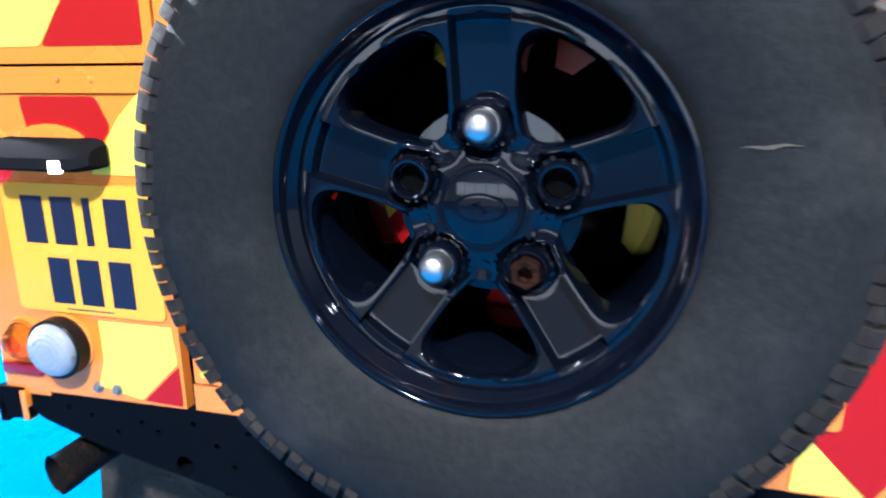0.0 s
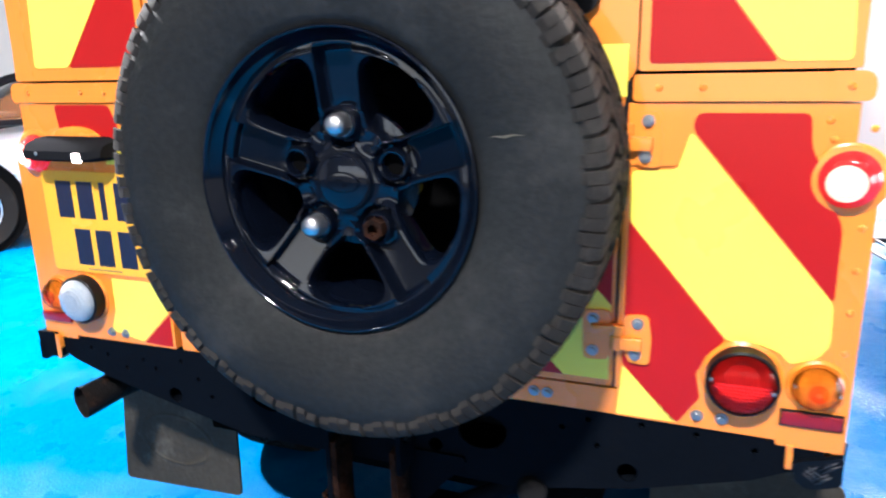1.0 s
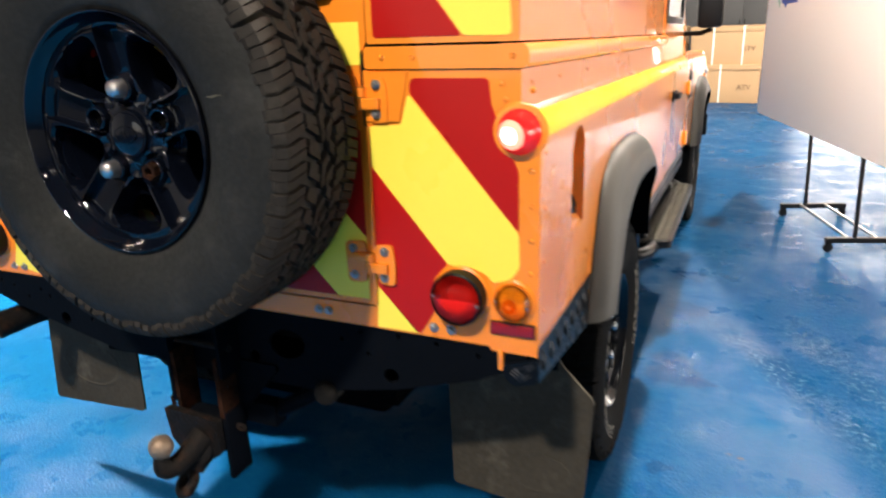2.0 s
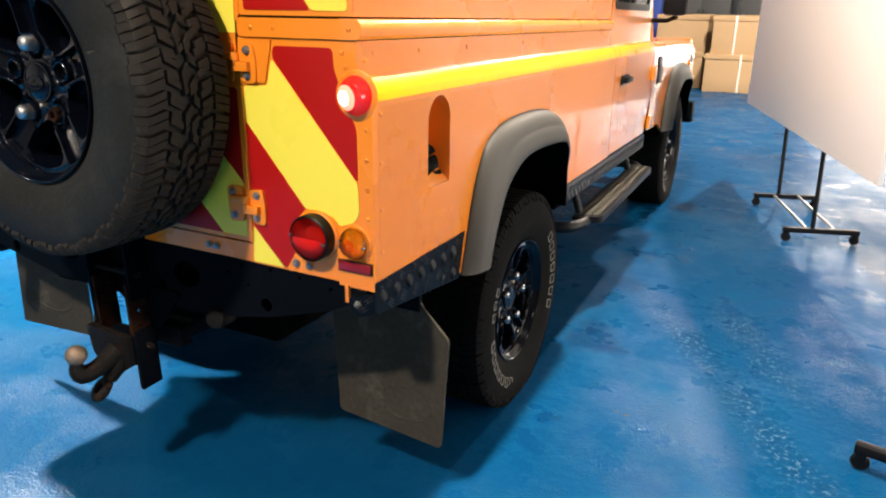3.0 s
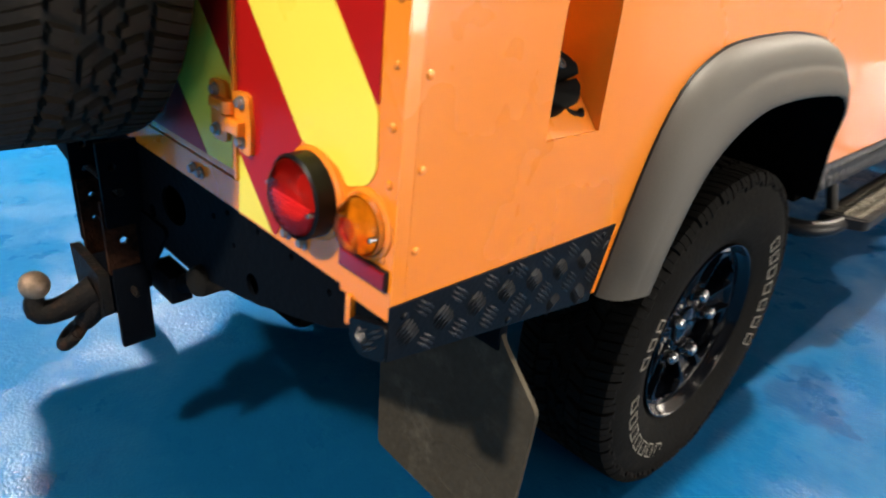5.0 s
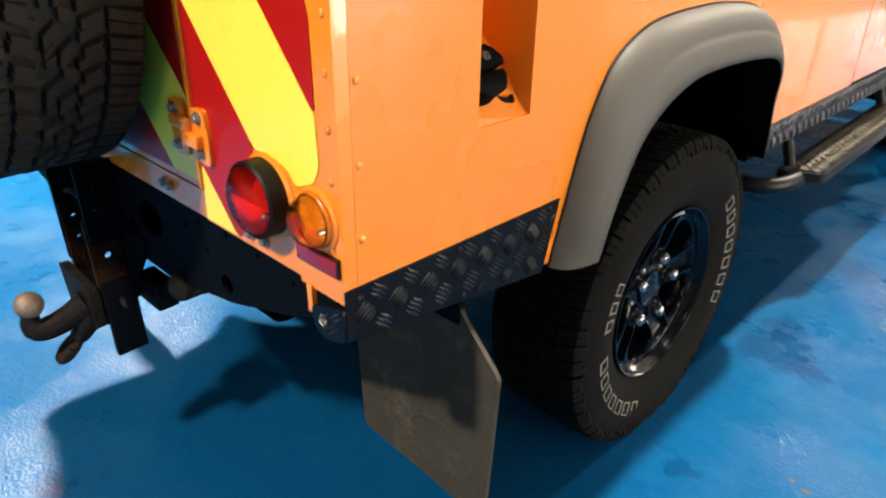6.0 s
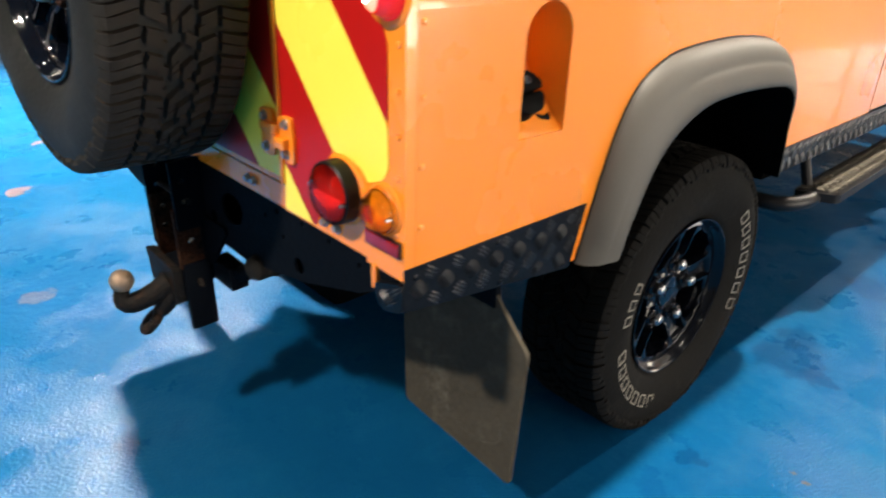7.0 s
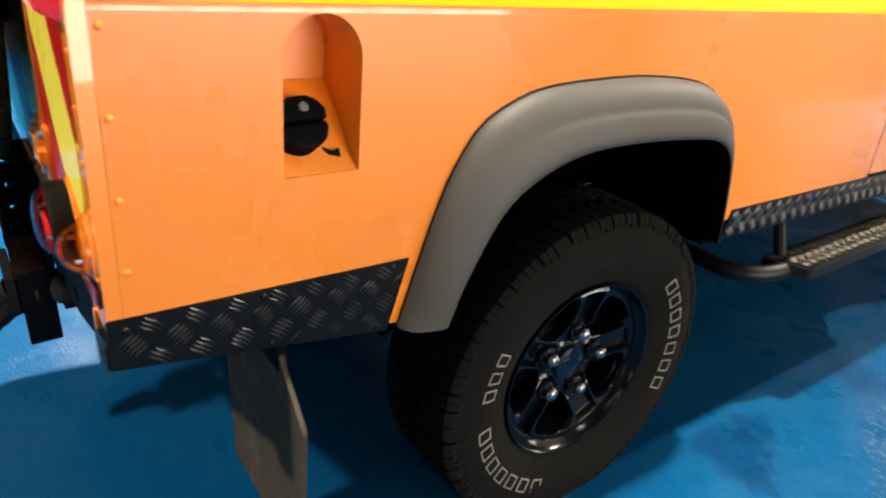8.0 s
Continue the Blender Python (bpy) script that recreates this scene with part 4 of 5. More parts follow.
# wheel arch flares
def flare(sign, dy, dz=0.0, name="wheel_arch_flare"):
    n = 44
    A, I = smooth_line(ARCH_OUT, n), smooth_line(ARCH_IN, n)

    def skin(steps):
        rows = []
        for k, (a, i) in enumerate(zip(A, I)):
            slim = 1 - .42 * ease((k / (n - 1) - .74) / .16)
            crown = ease((k / (n - 1) - .16) / .2) * ease((.92 - k / (n - 1)) / .12)
            rows.append([(side_x(dx * slim if dx > 0 else dx, sign) + step * crown * sign, a.lerp(i, t)[0] + dy, a.lerp(i, t)[1] + dz) for t, dx, step in steps])
        return rows

    bm = B()
    V = grid(bm, skin(((0, -.002, 0), (.0, .007, 0), (.02, .013, 0), (.07, .022, 0), (.16, .032, 0), (.28, .0405, -.001), (.40, .0465, -.002), (.455, .0485, -.0026), (.48, .0495, -.0022), (.52, .0505, -.0004),
                       (.56, .0520, .0006), (.64, .0550, .0006), (.80, .0600, .0002), (.93, .0625, 0), (.98, .0618, 0), (1.0, .059, 0))))
    bm.faces.new(V[0])
    bm.faces.new(V[-1][::-1])
    body = body_part(name, bm, PLASTIC, "grey-black moulded wheel arch flare", 50)
    # near-black lip: the shade inside the flare is put into its colour
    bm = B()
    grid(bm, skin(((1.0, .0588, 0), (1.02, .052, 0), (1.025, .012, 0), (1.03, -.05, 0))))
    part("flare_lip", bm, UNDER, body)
    bm = B()
    edge = [(side_x(.0015, sign), a[0] + dy + .001, a[1] + dz + .0012) for a in A]
    tube(bm, edge, .0024, 6)
    part("flare_seal", bm, TRIM, body, "thin black rubber seal")
    return body


flare(1, 0)
flare(-1, 0)
flare(1, FRONT + .01, .01)
flare(-1, FRONT + .01, .01)
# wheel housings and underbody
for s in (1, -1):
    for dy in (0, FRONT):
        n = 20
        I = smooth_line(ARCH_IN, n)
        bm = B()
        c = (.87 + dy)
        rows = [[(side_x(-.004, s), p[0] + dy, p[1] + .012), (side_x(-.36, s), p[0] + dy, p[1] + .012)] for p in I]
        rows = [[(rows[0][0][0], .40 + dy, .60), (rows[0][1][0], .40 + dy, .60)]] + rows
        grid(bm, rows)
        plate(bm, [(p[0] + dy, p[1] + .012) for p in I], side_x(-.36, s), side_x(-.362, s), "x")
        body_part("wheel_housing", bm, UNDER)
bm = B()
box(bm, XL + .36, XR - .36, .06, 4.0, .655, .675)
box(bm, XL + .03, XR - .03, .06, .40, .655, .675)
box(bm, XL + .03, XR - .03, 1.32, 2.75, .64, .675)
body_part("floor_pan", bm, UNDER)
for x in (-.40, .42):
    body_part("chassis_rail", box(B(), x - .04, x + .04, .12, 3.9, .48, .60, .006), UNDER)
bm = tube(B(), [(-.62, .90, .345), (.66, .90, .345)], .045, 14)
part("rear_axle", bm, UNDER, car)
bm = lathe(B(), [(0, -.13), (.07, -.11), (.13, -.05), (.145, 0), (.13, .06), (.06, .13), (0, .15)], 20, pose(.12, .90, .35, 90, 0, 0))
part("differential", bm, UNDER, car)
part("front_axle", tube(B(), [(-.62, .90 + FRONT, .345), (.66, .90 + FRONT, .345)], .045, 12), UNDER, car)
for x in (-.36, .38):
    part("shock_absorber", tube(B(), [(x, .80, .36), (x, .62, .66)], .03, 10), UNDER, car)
# dark box sized to stand in for the shaded floor behind it
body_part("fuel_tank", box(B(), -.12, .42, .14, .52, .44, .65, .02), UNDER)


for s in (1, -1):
    # dark filler box added behind the gap between flare and sill
    body_part("sill_gap_filler", box(B(), *sorted((side_x(-.20, s), side_x(-.008, s))), 1.243, 1.36, .605, .74), UNDER)


# wheels
TR, AXZ = .372, .343


def settle(bm, loaded):
    """Flatten a loaded tyre where it stands; it bulges a little there."""
    if loaded:
        for w in bm.verts:
            d = max(0.0, -w.co.y - .20) / (.372 - .20)
            w.co.z *= 1 + .07 * d * d
            flat = -(AXZ - .001)
            if w.co.y < flat:
                w.co.y = flat + (w.co.y - flat) * .02
    return bm


def carcass_mesh(loaded, rubber):
    """Body of an all-terrain tyre with a fine bead line."""
    bm = B()
    prof = [(.196, -.085), (.2075, -.092), (.216, -.101), (.2235, -.1055), (.232, -.1085), (.242, -.113), (.266, -.1205), (.292, -.1235), (.318, -.121), (.340, -.114), (.3535, -.1060), (.3605, -.0945), (.3610, -.05), (.362, 0)]
    prof = prof + [(r, -h) for r, h in prof[-2::-1]] + [(.194, .080), (.194, -.080), (.196, -.085)]
    lathe(bm, prof, 96)
    return mesh_of("tyre", settle(bm, loaded), rubber, 32)


def tread_mesh(loaded, rubber):
    """Rows of tread blocks and siped shoulder lugs."""
    bm = B()
    rnd = random.Random(5)

    def block(a0, a1, h0, h1, r0, r1, skew=0.0, drop=0.0):
        """A tread block between two angles and two heights, from r0 up to r1."""
        def P(a, h, r):
            return Vector((r * math.cos(a), r * math.sin(a), h))
        s = skew
        lo = [P(a0, h0, r0 - drop), P(a1, h0, r0 - drop), P(a1 + s, h1, r0), P(a0 + s, h1, r0)]
        ia, ih = (a1 - a0) * .07, (h1 - h0) * .06
        hi = [P(a0 + ia, h0 + ih, r1 - drop), P(a1 - ia, h0 + ih, r1 - drop), P(a1 - ia + s, h1 - ih, r1), P(a0 + ia + s, h1 - ih, r1)]
        L, H = [bm.verts.new(p) for p in lo], [bm.verts.new(p) for p in hi]
        bm.faces.new(H)
        for i in range(4):
            bm.faces.new((L[i - 1], L[i], H[i], H[i - 1]))

    N = 60
    st = 2 * math.pi / N

    def P(an, h, r):
        return Vector((r * math.cos(an), r * math.sin(an), h))

    for k in range(N):
        a = k * st + rnd.uniform(-.006, .006)
        for sg in (1, -1):
            off = st * .5 if sg < 0 else 0
            jit = rnd.uniform(-.002, .002)
            # shoulder lug, slanted, cut by a sipe, running over onto the sidewall
            for half, (b0, b1) in enumerate(((a + off, a + off + st * .36), (a + off + st * .445, a + off + st * .80))):
                outer, rr = (.1172, .338) if (half + k) % 2 else (.1155, .345)
                rows = []
                for an, lean in ((b0, 0.0), (b1, st * .05)):
                    rows.append([P(an + st * .36, sg * .0600, .357), P(an + st * .34, sg * .0615, TR), P(an + st * .12, sg * .092, TR - .0015), P(an + lean, sg * .1055, TR - .0045), P(an + lean, sg * .1125, TR - .013),
                                 P(an + lean, sg * outer, rr + .007), P(an + lean, sg * (outer - .005), rr - .008)])
                V = [[bm.verts.new(p) for p in r] for r in rows]
                for i in range(6):
                    bm.faces.new((V[0][i], V[0][i + 1], V[1][i + 1], V[1][i]))
                for r in V:
                    bm.faces.new(r)
            # slanted intermediate blocks, each cut by a sipe
            block(a + off + st * .02, a + off + st * .42, sg * (.0215 + jit), sg * .0565, .359, TR, st * .42)
            block(a + off + st * (.47 + jit * 8), a + off + st * .86, sg * (.0265 - jit), sg * (.0545 + jit), .359, TR, st * .22)
        jit = rnd.uniform(-.002, .002)
        if k % 2:
            block(a + st * .02, a + st * .62, -.0190, -.0035 + jit, .360, TR + .0005, st * .30)
            block(a - st * .20, a + st * .36, jit, .0190, .360, TR + .0005, -st * .45)
        else:
            block(a + st * .05, a + st * .75, -.0170, .0025 + jit, .360, TR + .0005, -st * .40)
            block(a - st * .10, a + st * .30, .0055 + jit, .0180, .360, TR + .0005, -st * .20)
            block(a + st * .36, a + st * .70, .0060, .0185, .360, TR + .0005, -st * .30)
    return mesh_of("tread", settle(bm, loaded), rubber, 32)


def wall_height(r):
    """How far the sidewall stands out at a radius."""
    P = [(.224, .103), (.242, .113), (.266, .1205), (.292, .1235), (.318, .121), (.340, .114)]
    for (a, ha), (b, hb) in zip(P, P[1:]):
        if a <= r <= b:
            return ha + (hb - ha) * (r - a) / (b - a)
    return P[0][1]


def letter_mesh(start, count, step, r0, r1, h):
    """Raised outlined bars round the sidewall, one for each character."""
    bm = B()
    for k in range(count):
        a0 = start - k * step
        a1 = a0 - step * .66
        for (qa, qb, ra, rb) in ((a0, a1, r0, r0 + .0032), (a0, a1, r1 - .0032, r1), (a0, a0 - .011, r0, r1), (a1 + .011, a1, r0, r1)):
            seg = 3
            rows = []
            for i in range(seg + 1):
                an = qa + (qb - qa) * i / seg
                rows.append([(r * math.cos(an), r * math.sin(an), wall_height(r) + dz) for r, dz in ((ra, -.001), (ra + .0004, h), ((ra + rb) / 2, h), (rb - .0004, h), (rb, -.001))])
            V = grid(bm, rows)
            bm.faces.new(V[0])
            bm.faces.new(V[-1][::-1])
    return mesh_of("lettering", bm, LETTER)


BOLT_R = .079


def rim_mesh(alloy):
    """Five-spoke alloy: barrel and lip, one dished face with rounded windows, pocketed spokes, recessed nut bosses."""
    bm = B()
    lathe(bm, [(.1915, -.09), (.188, -.118), (.174, -.118), (.172, 0.0), (.174, .050), (.1795, .069), (.1845, .0755), (.1870, .0765), (.1885, .0772), (.1893, .0815), (.1905, .0835), (.1935, .0865), (.1990, .0945),
               (.2012, .0990), (.2030, .1025), (.2050, .1042), (.2072, .1040), (.2085, .1010), (.2080, .0965), (.2020, .086), (.1965, .074), (.1935, .06), (.1920, -.08), (.1915, -.09)], 112)
    r_in, r_out = .0795, .1785
    mid, rad = (r_in + r_out) / 2, (r_out - r_in) / 2
    rs = [.036 + .0036 * k for k in range(12)] + [r_in] + [mid - rad * math.cos(math.pi * k / 26) for k in range(1, 26)] + [.0985, .1015, .1045, .1075, r_out, .1805, .1825, .1845, .1862, .1880]
    rs = sorted(rs)
    full = math.pi / 5
    rows = []
    for r in rs:
        s = abs((r - mid) / rad)
        win = (full - math.atan((.0362 + .03 * max(0, r - .12)) / r)) * (1 - s ** 3.4) ** (1 / 2.6) if s < 1 else 0.0
        edge = full - win
        q2 = min(math.asin(min(.9, (.0275 + .03 * max(0, r - .1)) / r)), edge * .84)
        q1 = min(math.asin(min(.9, (.0245 + .03 * max(0, r - .1)) / r)), edge * .75)
        half = [0, q1 * .25, q1 * .5, q1 * .75, q1, q2, q2 + (edge - q2) * .3, q2 + (edge - q2) * .6, q2 + (edge - q2) * .82, q2 + (edge - q2) * .95, edge]
        t = max(0, min(1, (r - .05) / .13))
        base = .0585 + .0185 * t ** 1.4
        pocket = ease((r - .0985) / .006) * ease((.1862 - r) / .010)
        row = []
        for k, th in enumerate(half):
            z = base - (.0165 * pocket if k <= 4 else 0) + (.0028 * pocket if k in (5, 6, 7) else 0)
            if win > 0:
                z -= (0, 0, 0, 0, 0, 0, 0, .0004, .0022, .0062, .0125)[k]
            d = math.sqrt(r * r + BOLT_R * BOLT_R - 2 * r * BOLT_R * math.cos(th))
            z -= .0135 * ease((.0315 - d) / .0045) * (1 - pocket * .9)
            if .046 < r < .0985:
                z -= .007 * ease((th / full - .55) / .4) * ease((r - .050) / .016)
            row.append((r, th, z))
        rows.append([(r, -th, z) for r, th, z in row[:0:-1]] + row)
    for k in range(5):
        ang = math.pi / 2 + k * 2 * math.pi / 5
        V = [[bm.verts.new((r * math.cos(ang + th), r * math.sin(ang + th), z)) for r, th, z in row] for row in rows]
        for a, c in zip(V, V[1:]):
            for i in range(len(a) - 1):
                bm.faces.new((a[i], a[i + 1], c[i + 1], c[i]))
        for i in range(len(rs) - 1):
            if r_in - .0005 <= rs[i] and rs[i + 1] <= r_out + .0005:
                for c in (0, -1):
                    p, q = V[i][c], V[i + 1][c]
                    bm.faces.new((p, q, bm.verts.new(q.co - Vector((0, 0, .034))), bm.verts.new(p.co - Vector((0, 0, .034)))))
    bmesh.ops.remove_doubles(bm, verts=bm.verts, dist=.0003)
    lathe(bm, [(.098, .012), (.098, .026), (.06, .030), (0, .030)], 40)
    return mesh_of("rim", bm, alloy, 42)


TYRE, TYRE_LOADED, TREAD, TREAD_LOADED, RIM_SPARE, RIM_DULLED = carcass_mesh(False, SPARE_RUBBER), carcass_mesh(True, RUBBER), tread_mesh(False, TREADWORN), tread_mesh(True, RUBBER), rim_mesh(RIM), rim_mesh(ROAD_RIM)
CAPM = mesh_of("hub_cap", lathe(B(), [(.0425, .050), (.0425, .0650), (.0415, .0662), (.0395, .0662), (.0390, .0655), (.0382, .0655), (.0376, .0668), (.034, .0682), (0, .0705)], 48), RIM, 40)
EMBLEM = mesh_of("cap_emblem", lathe(B(), [(.0, .0716), (.018, .0716), (.0225, .0713), (.0232, .0722), (.0255, .0722), (.0265, .0710), (.0270, .068)], 44, Matrix.Diagonal((1, .55, 1, 1))), RIM, 30)
bm = B()
bmesh.ops.create_cube(bm, size=1, matrix=Matrix.Diagonal((.016, .0034, .0014, 1)))
EMBLEM_BAR = mesh_of("emblem_bar", bm, RIM, 30)
bm = lathe(B(), [(.0195, .046), (.0195, .0585), (.0185, .061), (.0155, .061)], 6)
lathe(bm, [(.0155, .059), (.0158, .076), (.0140, .0845), (.009, .0885), (0, .0895)], 24)
NUT = mesh_of("wheel_nut", bm.copy(), CHROME, 40)
NUT_ROAD = mesh_of("wheel_nut", bm, DULL_CHROME, 40)
bm = lathe(B(), [(.0165, .048), (.0165, .074), (.0150, .076), (.0088, .076), (.0085, .060), (0, .060)], 6)
NUT_RUSTY = mesh_of("wheel_nut", bm, RUST, 30)
WEIGHT = mesh_of("balance_weight", box(B(), -.0075, .0075, -.0045, .0045, -.003, .002, .0008), STEEL, 30)
# near-black disc stands in for the shade inside an empty nut hole
HOLE = mesh_of("nut_hole", lathe(B(), [(.0150, .046), (.0145, .0495), (0, .0495)], 20), UNDER)
DRUM = mesh_of("brake_disc", lathe(B(), [(0, .0), (.12, .0), (.145, .005), (.145, .02), (.06, .03), (0, .03)], 30), UNDER)
SEAT = mesh_of("nut_seat", lathe(B(), [(.0232, .040), (.0228, .0590), (.0215, .0640), (.0195, .0655), (.0172, .0645), (.0158, .0600), (.0152, .0480)], 32), RIM, 40)
WORDS = [letter_mesh(radians(a), n, s, .263, .295, .0012) for a, n, s in ((238, 7, .167), (160, 3, .14), (26, 7, .169))]


def wheel(name, m, nuts, rusty=(), lettered=True, label="", spin=0.0):
    spare = not lettered
    w = part(name, RIM_SPARE if spare else RIM_DULLED, RIM, car, label, m)
    part("tyre", TYRE if spare else TYRE_LOADED, RUBBER, w, "black all-terrain tyre", Matrix.Rotation(-spin, 4, "Z"))
    tagged(part("tread", TREAD if spare else TREAD_LOADED, RUBBER, w, "worn tread blocks of the tyre", Matrix.Rotation(-spin, 4, "Z")), kind="stuff")
    hub = part("hub_cap", CAPM, RIM, w)
    part("cap_emblem", EMBLEM, RIM, hub)
    for dx, dy, q in ((-.006, .003, 25), (.006, -.003, 25), (0, 0, -35)):
        part("emblem_bar", EMBLEM_BAR, RIM, hub, "", pose(dx, dy, .0718, 0, 0, q))
    if lettered:
        part("brake_drum", DRUM, UNDER, w)
        for k in range(5):
            part("balance_weight", WEIGHT, STEEL, w, "", Matrix.Rotation(radians(-4 + 5.2 * k), 4, "Z") @ pose(0, .1915, .0880, -35))
    for k in range(5):
        a = k * 2 * math.pi / 5
        mm = Matrix.Rotation(a, 4, "Z") @ Matrix.Translation((0, BOLT_R, 0))
        part("nut_seat", SEAT, RIM, w, "", mm)
        if k in nuts:
            part("wheel_nut", NUT if spare else NUT_ROAD, CHROME, w, "chrome wheel nut", mm)
        elif k in rusty:
            part("wheel_nut", NUT_RUSTY, RUST, w, "rusty bare wheel nut", mm)
        else:
            part("nut_hole", HOLE, UNDER, w, "", mm)
    if lettered:
        for me in WORDS:
            part("sidewall_lettering", me, LETTER, w, "raised outlined white sidewall lettering", Matrix.Rotation(radians(12) - spin, 4, "Z"))
    return w


spare_w = wheel("spare_wheel", RAKE @ face_y(.128, -.150, 1.133), (0, 2), (3,), False, "spare wheel, gloss black five-spoke alloy, on the rear door")
bm = B()
line = [Vector((.226 + .044 * k / 10, .069 + .005 * k / 10 + .0008 * math.sin(k * 1.1))) for k in range(11)]
grid(bm, [[(p.x, p.y + s, wall_height(p.length) + .0012) for s in (-.0018 * (1 - abs(k - 5) / 6), 0, .0018 * (1 - abs(k - 5) / 6))] for k, p in enumerate(line)])
part("scuff_mark", bm, SCUFF, spare_w, "pale scuff on the tyre wall")
for dy in (0, FRONT):
    wheel("road_wheel", face_x(.712, .902 + dy, AXZ, 1, -11 + 24 * (dy > 0)), (0, 1, 2, 3, 4), (), True, "road wheel, gloss black five-spoke alloy", radians(-11 + 24 * (dy > 0)))
    wheel("road_wheel", face_x(-.680, .902 + dy, AXZ, -1, 30), (0, 1, 2, 3, 4), (), True, "road wheel, gloss black five-spoke alloy", radians(30))
# spare wheel carrier between door and wheel
bm = lathe(B(), [(.138, .0), (.138, .02), (.07, .04), (.065, .17), (0, .17)], 24, face_y(.128, .0, 1.133))
plate(bm, arc_round([(.02, 1.02), (.26, 1.03), (.272, 1.17), (.18, 1.255), (.13, 1.235), (.03, 1.265), (-.01, 1.15)], .02), -.045, -.03)
carrier = body_part("spare_carrier", bm, UNDER)
# near-black arms added and widened to darken the view through the spokes
for q, w in ((88, .045), (150, .075), (28, .085), (235, .07), (305, .07)):
    c, s_ = math.cos(radians(q)), math.sin(radians(q))
    bm = plate(B(), [(.128 + c * a - s_ * k, 1.133 + s_ * a + c * k) for a, k in ((.05, w * .8), (.20, w), (.20, -w), (.05, -w * .8))], -.030, -.018)
    part("dark_backing_arm", bm, UNDER, carrier)

# mud flaps
fl = arc_round([(.535, .600), (.543, .222), (.858, .192), (.880, .512), (.808, .588), (.790, .62)], .012)
f1 = part("mud_flap", plate(B(), fl, .226, .234), FLAP, car, "dusty black rubber mud flap")
part("moulded_ring", lathe(B(), [(.062, .0), (.066, .0009), (.070, .0009), (.074, 0)], 36, face_y(.755, .2262, .300) @ Matrix.Diagonal((1.15, .75, 1, 1))), FLAP, f1)
part("flap_bracket", box(B(), .55, .80, .222, .240, .575, .625, .003), BLACK, f1)
fl = arc_round([(-.795, .60), (-.846, .194), (-.467, .216), (-.452, .60)], .012)
f2 = part("mud_flap", plate(B(), fl, .216, .224), FLAP, car, "dusty black rubber mud flap")
part("moulded_ring", lathe(B(), [(.082, .0), (.086, .0022), (.092, .0022), (.096, 0)], 36, face_y(-.655, .2162, .345) @ Matrix.Diagonal((1.25, .8, 1, 1))), FLAP, f2)

# exhaust
bm = tube(B(), [(-.688, -.012, .566), (-.684, .0, .566), (-.680, .08, .566), (-.655, .22, .564), (-.58, .45, .56)], [.0375, .0360, .0350, .0350, .0350], 22, False)
tube(bm, [(-.688, -.0118, .566), (-.684, .0, .566), (-.680, .08, .566), (-.655, .22, .564)], [.0340, .0330, .0325, .0325], 22, False)
part("exhaust_pipe", bm, WORN, car, "rusty dark steel exhaust tail pipe")

# drop plate tow hitch: two upright drilled plates, sliding plates between them, ball and jaw
HOLES = [oval(-.044, z, .0072, .0072, 12) for z in (.544, .592, .642, .690)]
upright = arc_round([(-.070, .735), (.004, .735), (.004, .56), (-.018, .500), (-.070, .500)], .004)
hitch = part("tow_hitch", plate(B(), upright, -.024, -.014, "x", HOLES), BLACK, car, "rusty adjustable tow hitch with ball and jaw")
part("hitch_plate", plate(B(), arc_round([(-.066, .735), (.004, .735), (.004, .578), (-.066, .578)], .004), .1185, .1275, "x", HOLES[2:]), BLACK, hitch)
part("sliding_plate", plate(B(), arc_round([(-.068, .625), (-.008, .625), (-.008, .440), (-.068, .440)], .004), -.0138, -.003, "x", HOLES[:2]), RUST, hitch, "rusty sliding plate")
part("sliding_plate", plate(B(), arc_round([(-.069, .625), (-.010, .625), (-.014, .480), (-.069, .480)], .004), .107, .118, "x", [oval(-.037, .544, .008, .008, 12), oval(-.037, .592, .0072, .0072, 12)]), RUST, hitch, "rusty sliding plate")
bm = plate(B(), arc_round([(-.039, .491), (.110, .482), (.110, .398), (.085, .380), (-.006, .390), (-.028, .412)], .008), -.088, -.070)
part("hitch_face", bm, WORN, hitch)
part("rear_spacer", box(B(), .107, .1185, -.0135, .003, .435, .600, .002), BLACK, hitch)
part("side_brace", box(B(), .1075, .1215, -.066, -.003, .322, .492, .003), BLACK, hitch)
bm = B()
neck = smooth_line([(.058, -.080, .428), (.052, -.112, .414), (.046, -.150, .402), (.038, -.176, .402), (.033, -.183, .418), (.032, -.178, .440)], 18)
tube(bm, neck, [.031, .030, .0285, .027, .0255, .025, .0245, .024, .0235, .0235, .0235, .0235, .023, .022, .020, .018, .0165, .0155], 18)
part("ball_neck", bm, WORN, hitch)
part("tow_ball", lathe(B(), [(.013, -.027)] + [(.0265 * math.cos(a), .0265 * math.sin(a)) for a in [radians(-58 + 148 * k / 14) for k in range(15)]], 28, pose(.032, -.176, .457)), BALL, hitch, "worn steel tow ball")
bm = tube(B(), smooth_line([(.066, -.076, .408), (.060, -.096, .384), (.053, -.112, .362)], 8), [.027, .0265, .025, .0235, .022, .021, .020, .018], 16)
ring_m = Matrix.Translation((.0425, -.132, .338)) @ pose(0, 0, 0, 38, -14, 0)
tube(bm, [ring_m @ Vector((.0175 * math.cos(a), .024 * math.sin(a), 0)) for a in [2 * math.pi * k / 24 for k in range(25)]], .0125, 12)
part("lower_jaw", bm, WORN, hitch)
part("hitch_body", box(B(), .001, .1065, -.0695, -.018, .392, .476, .004), BLACK, hitch)
part("brace_bar", box(B(), .110, .200, .004, .046, .432, .488, .004), BLACK, hitch)
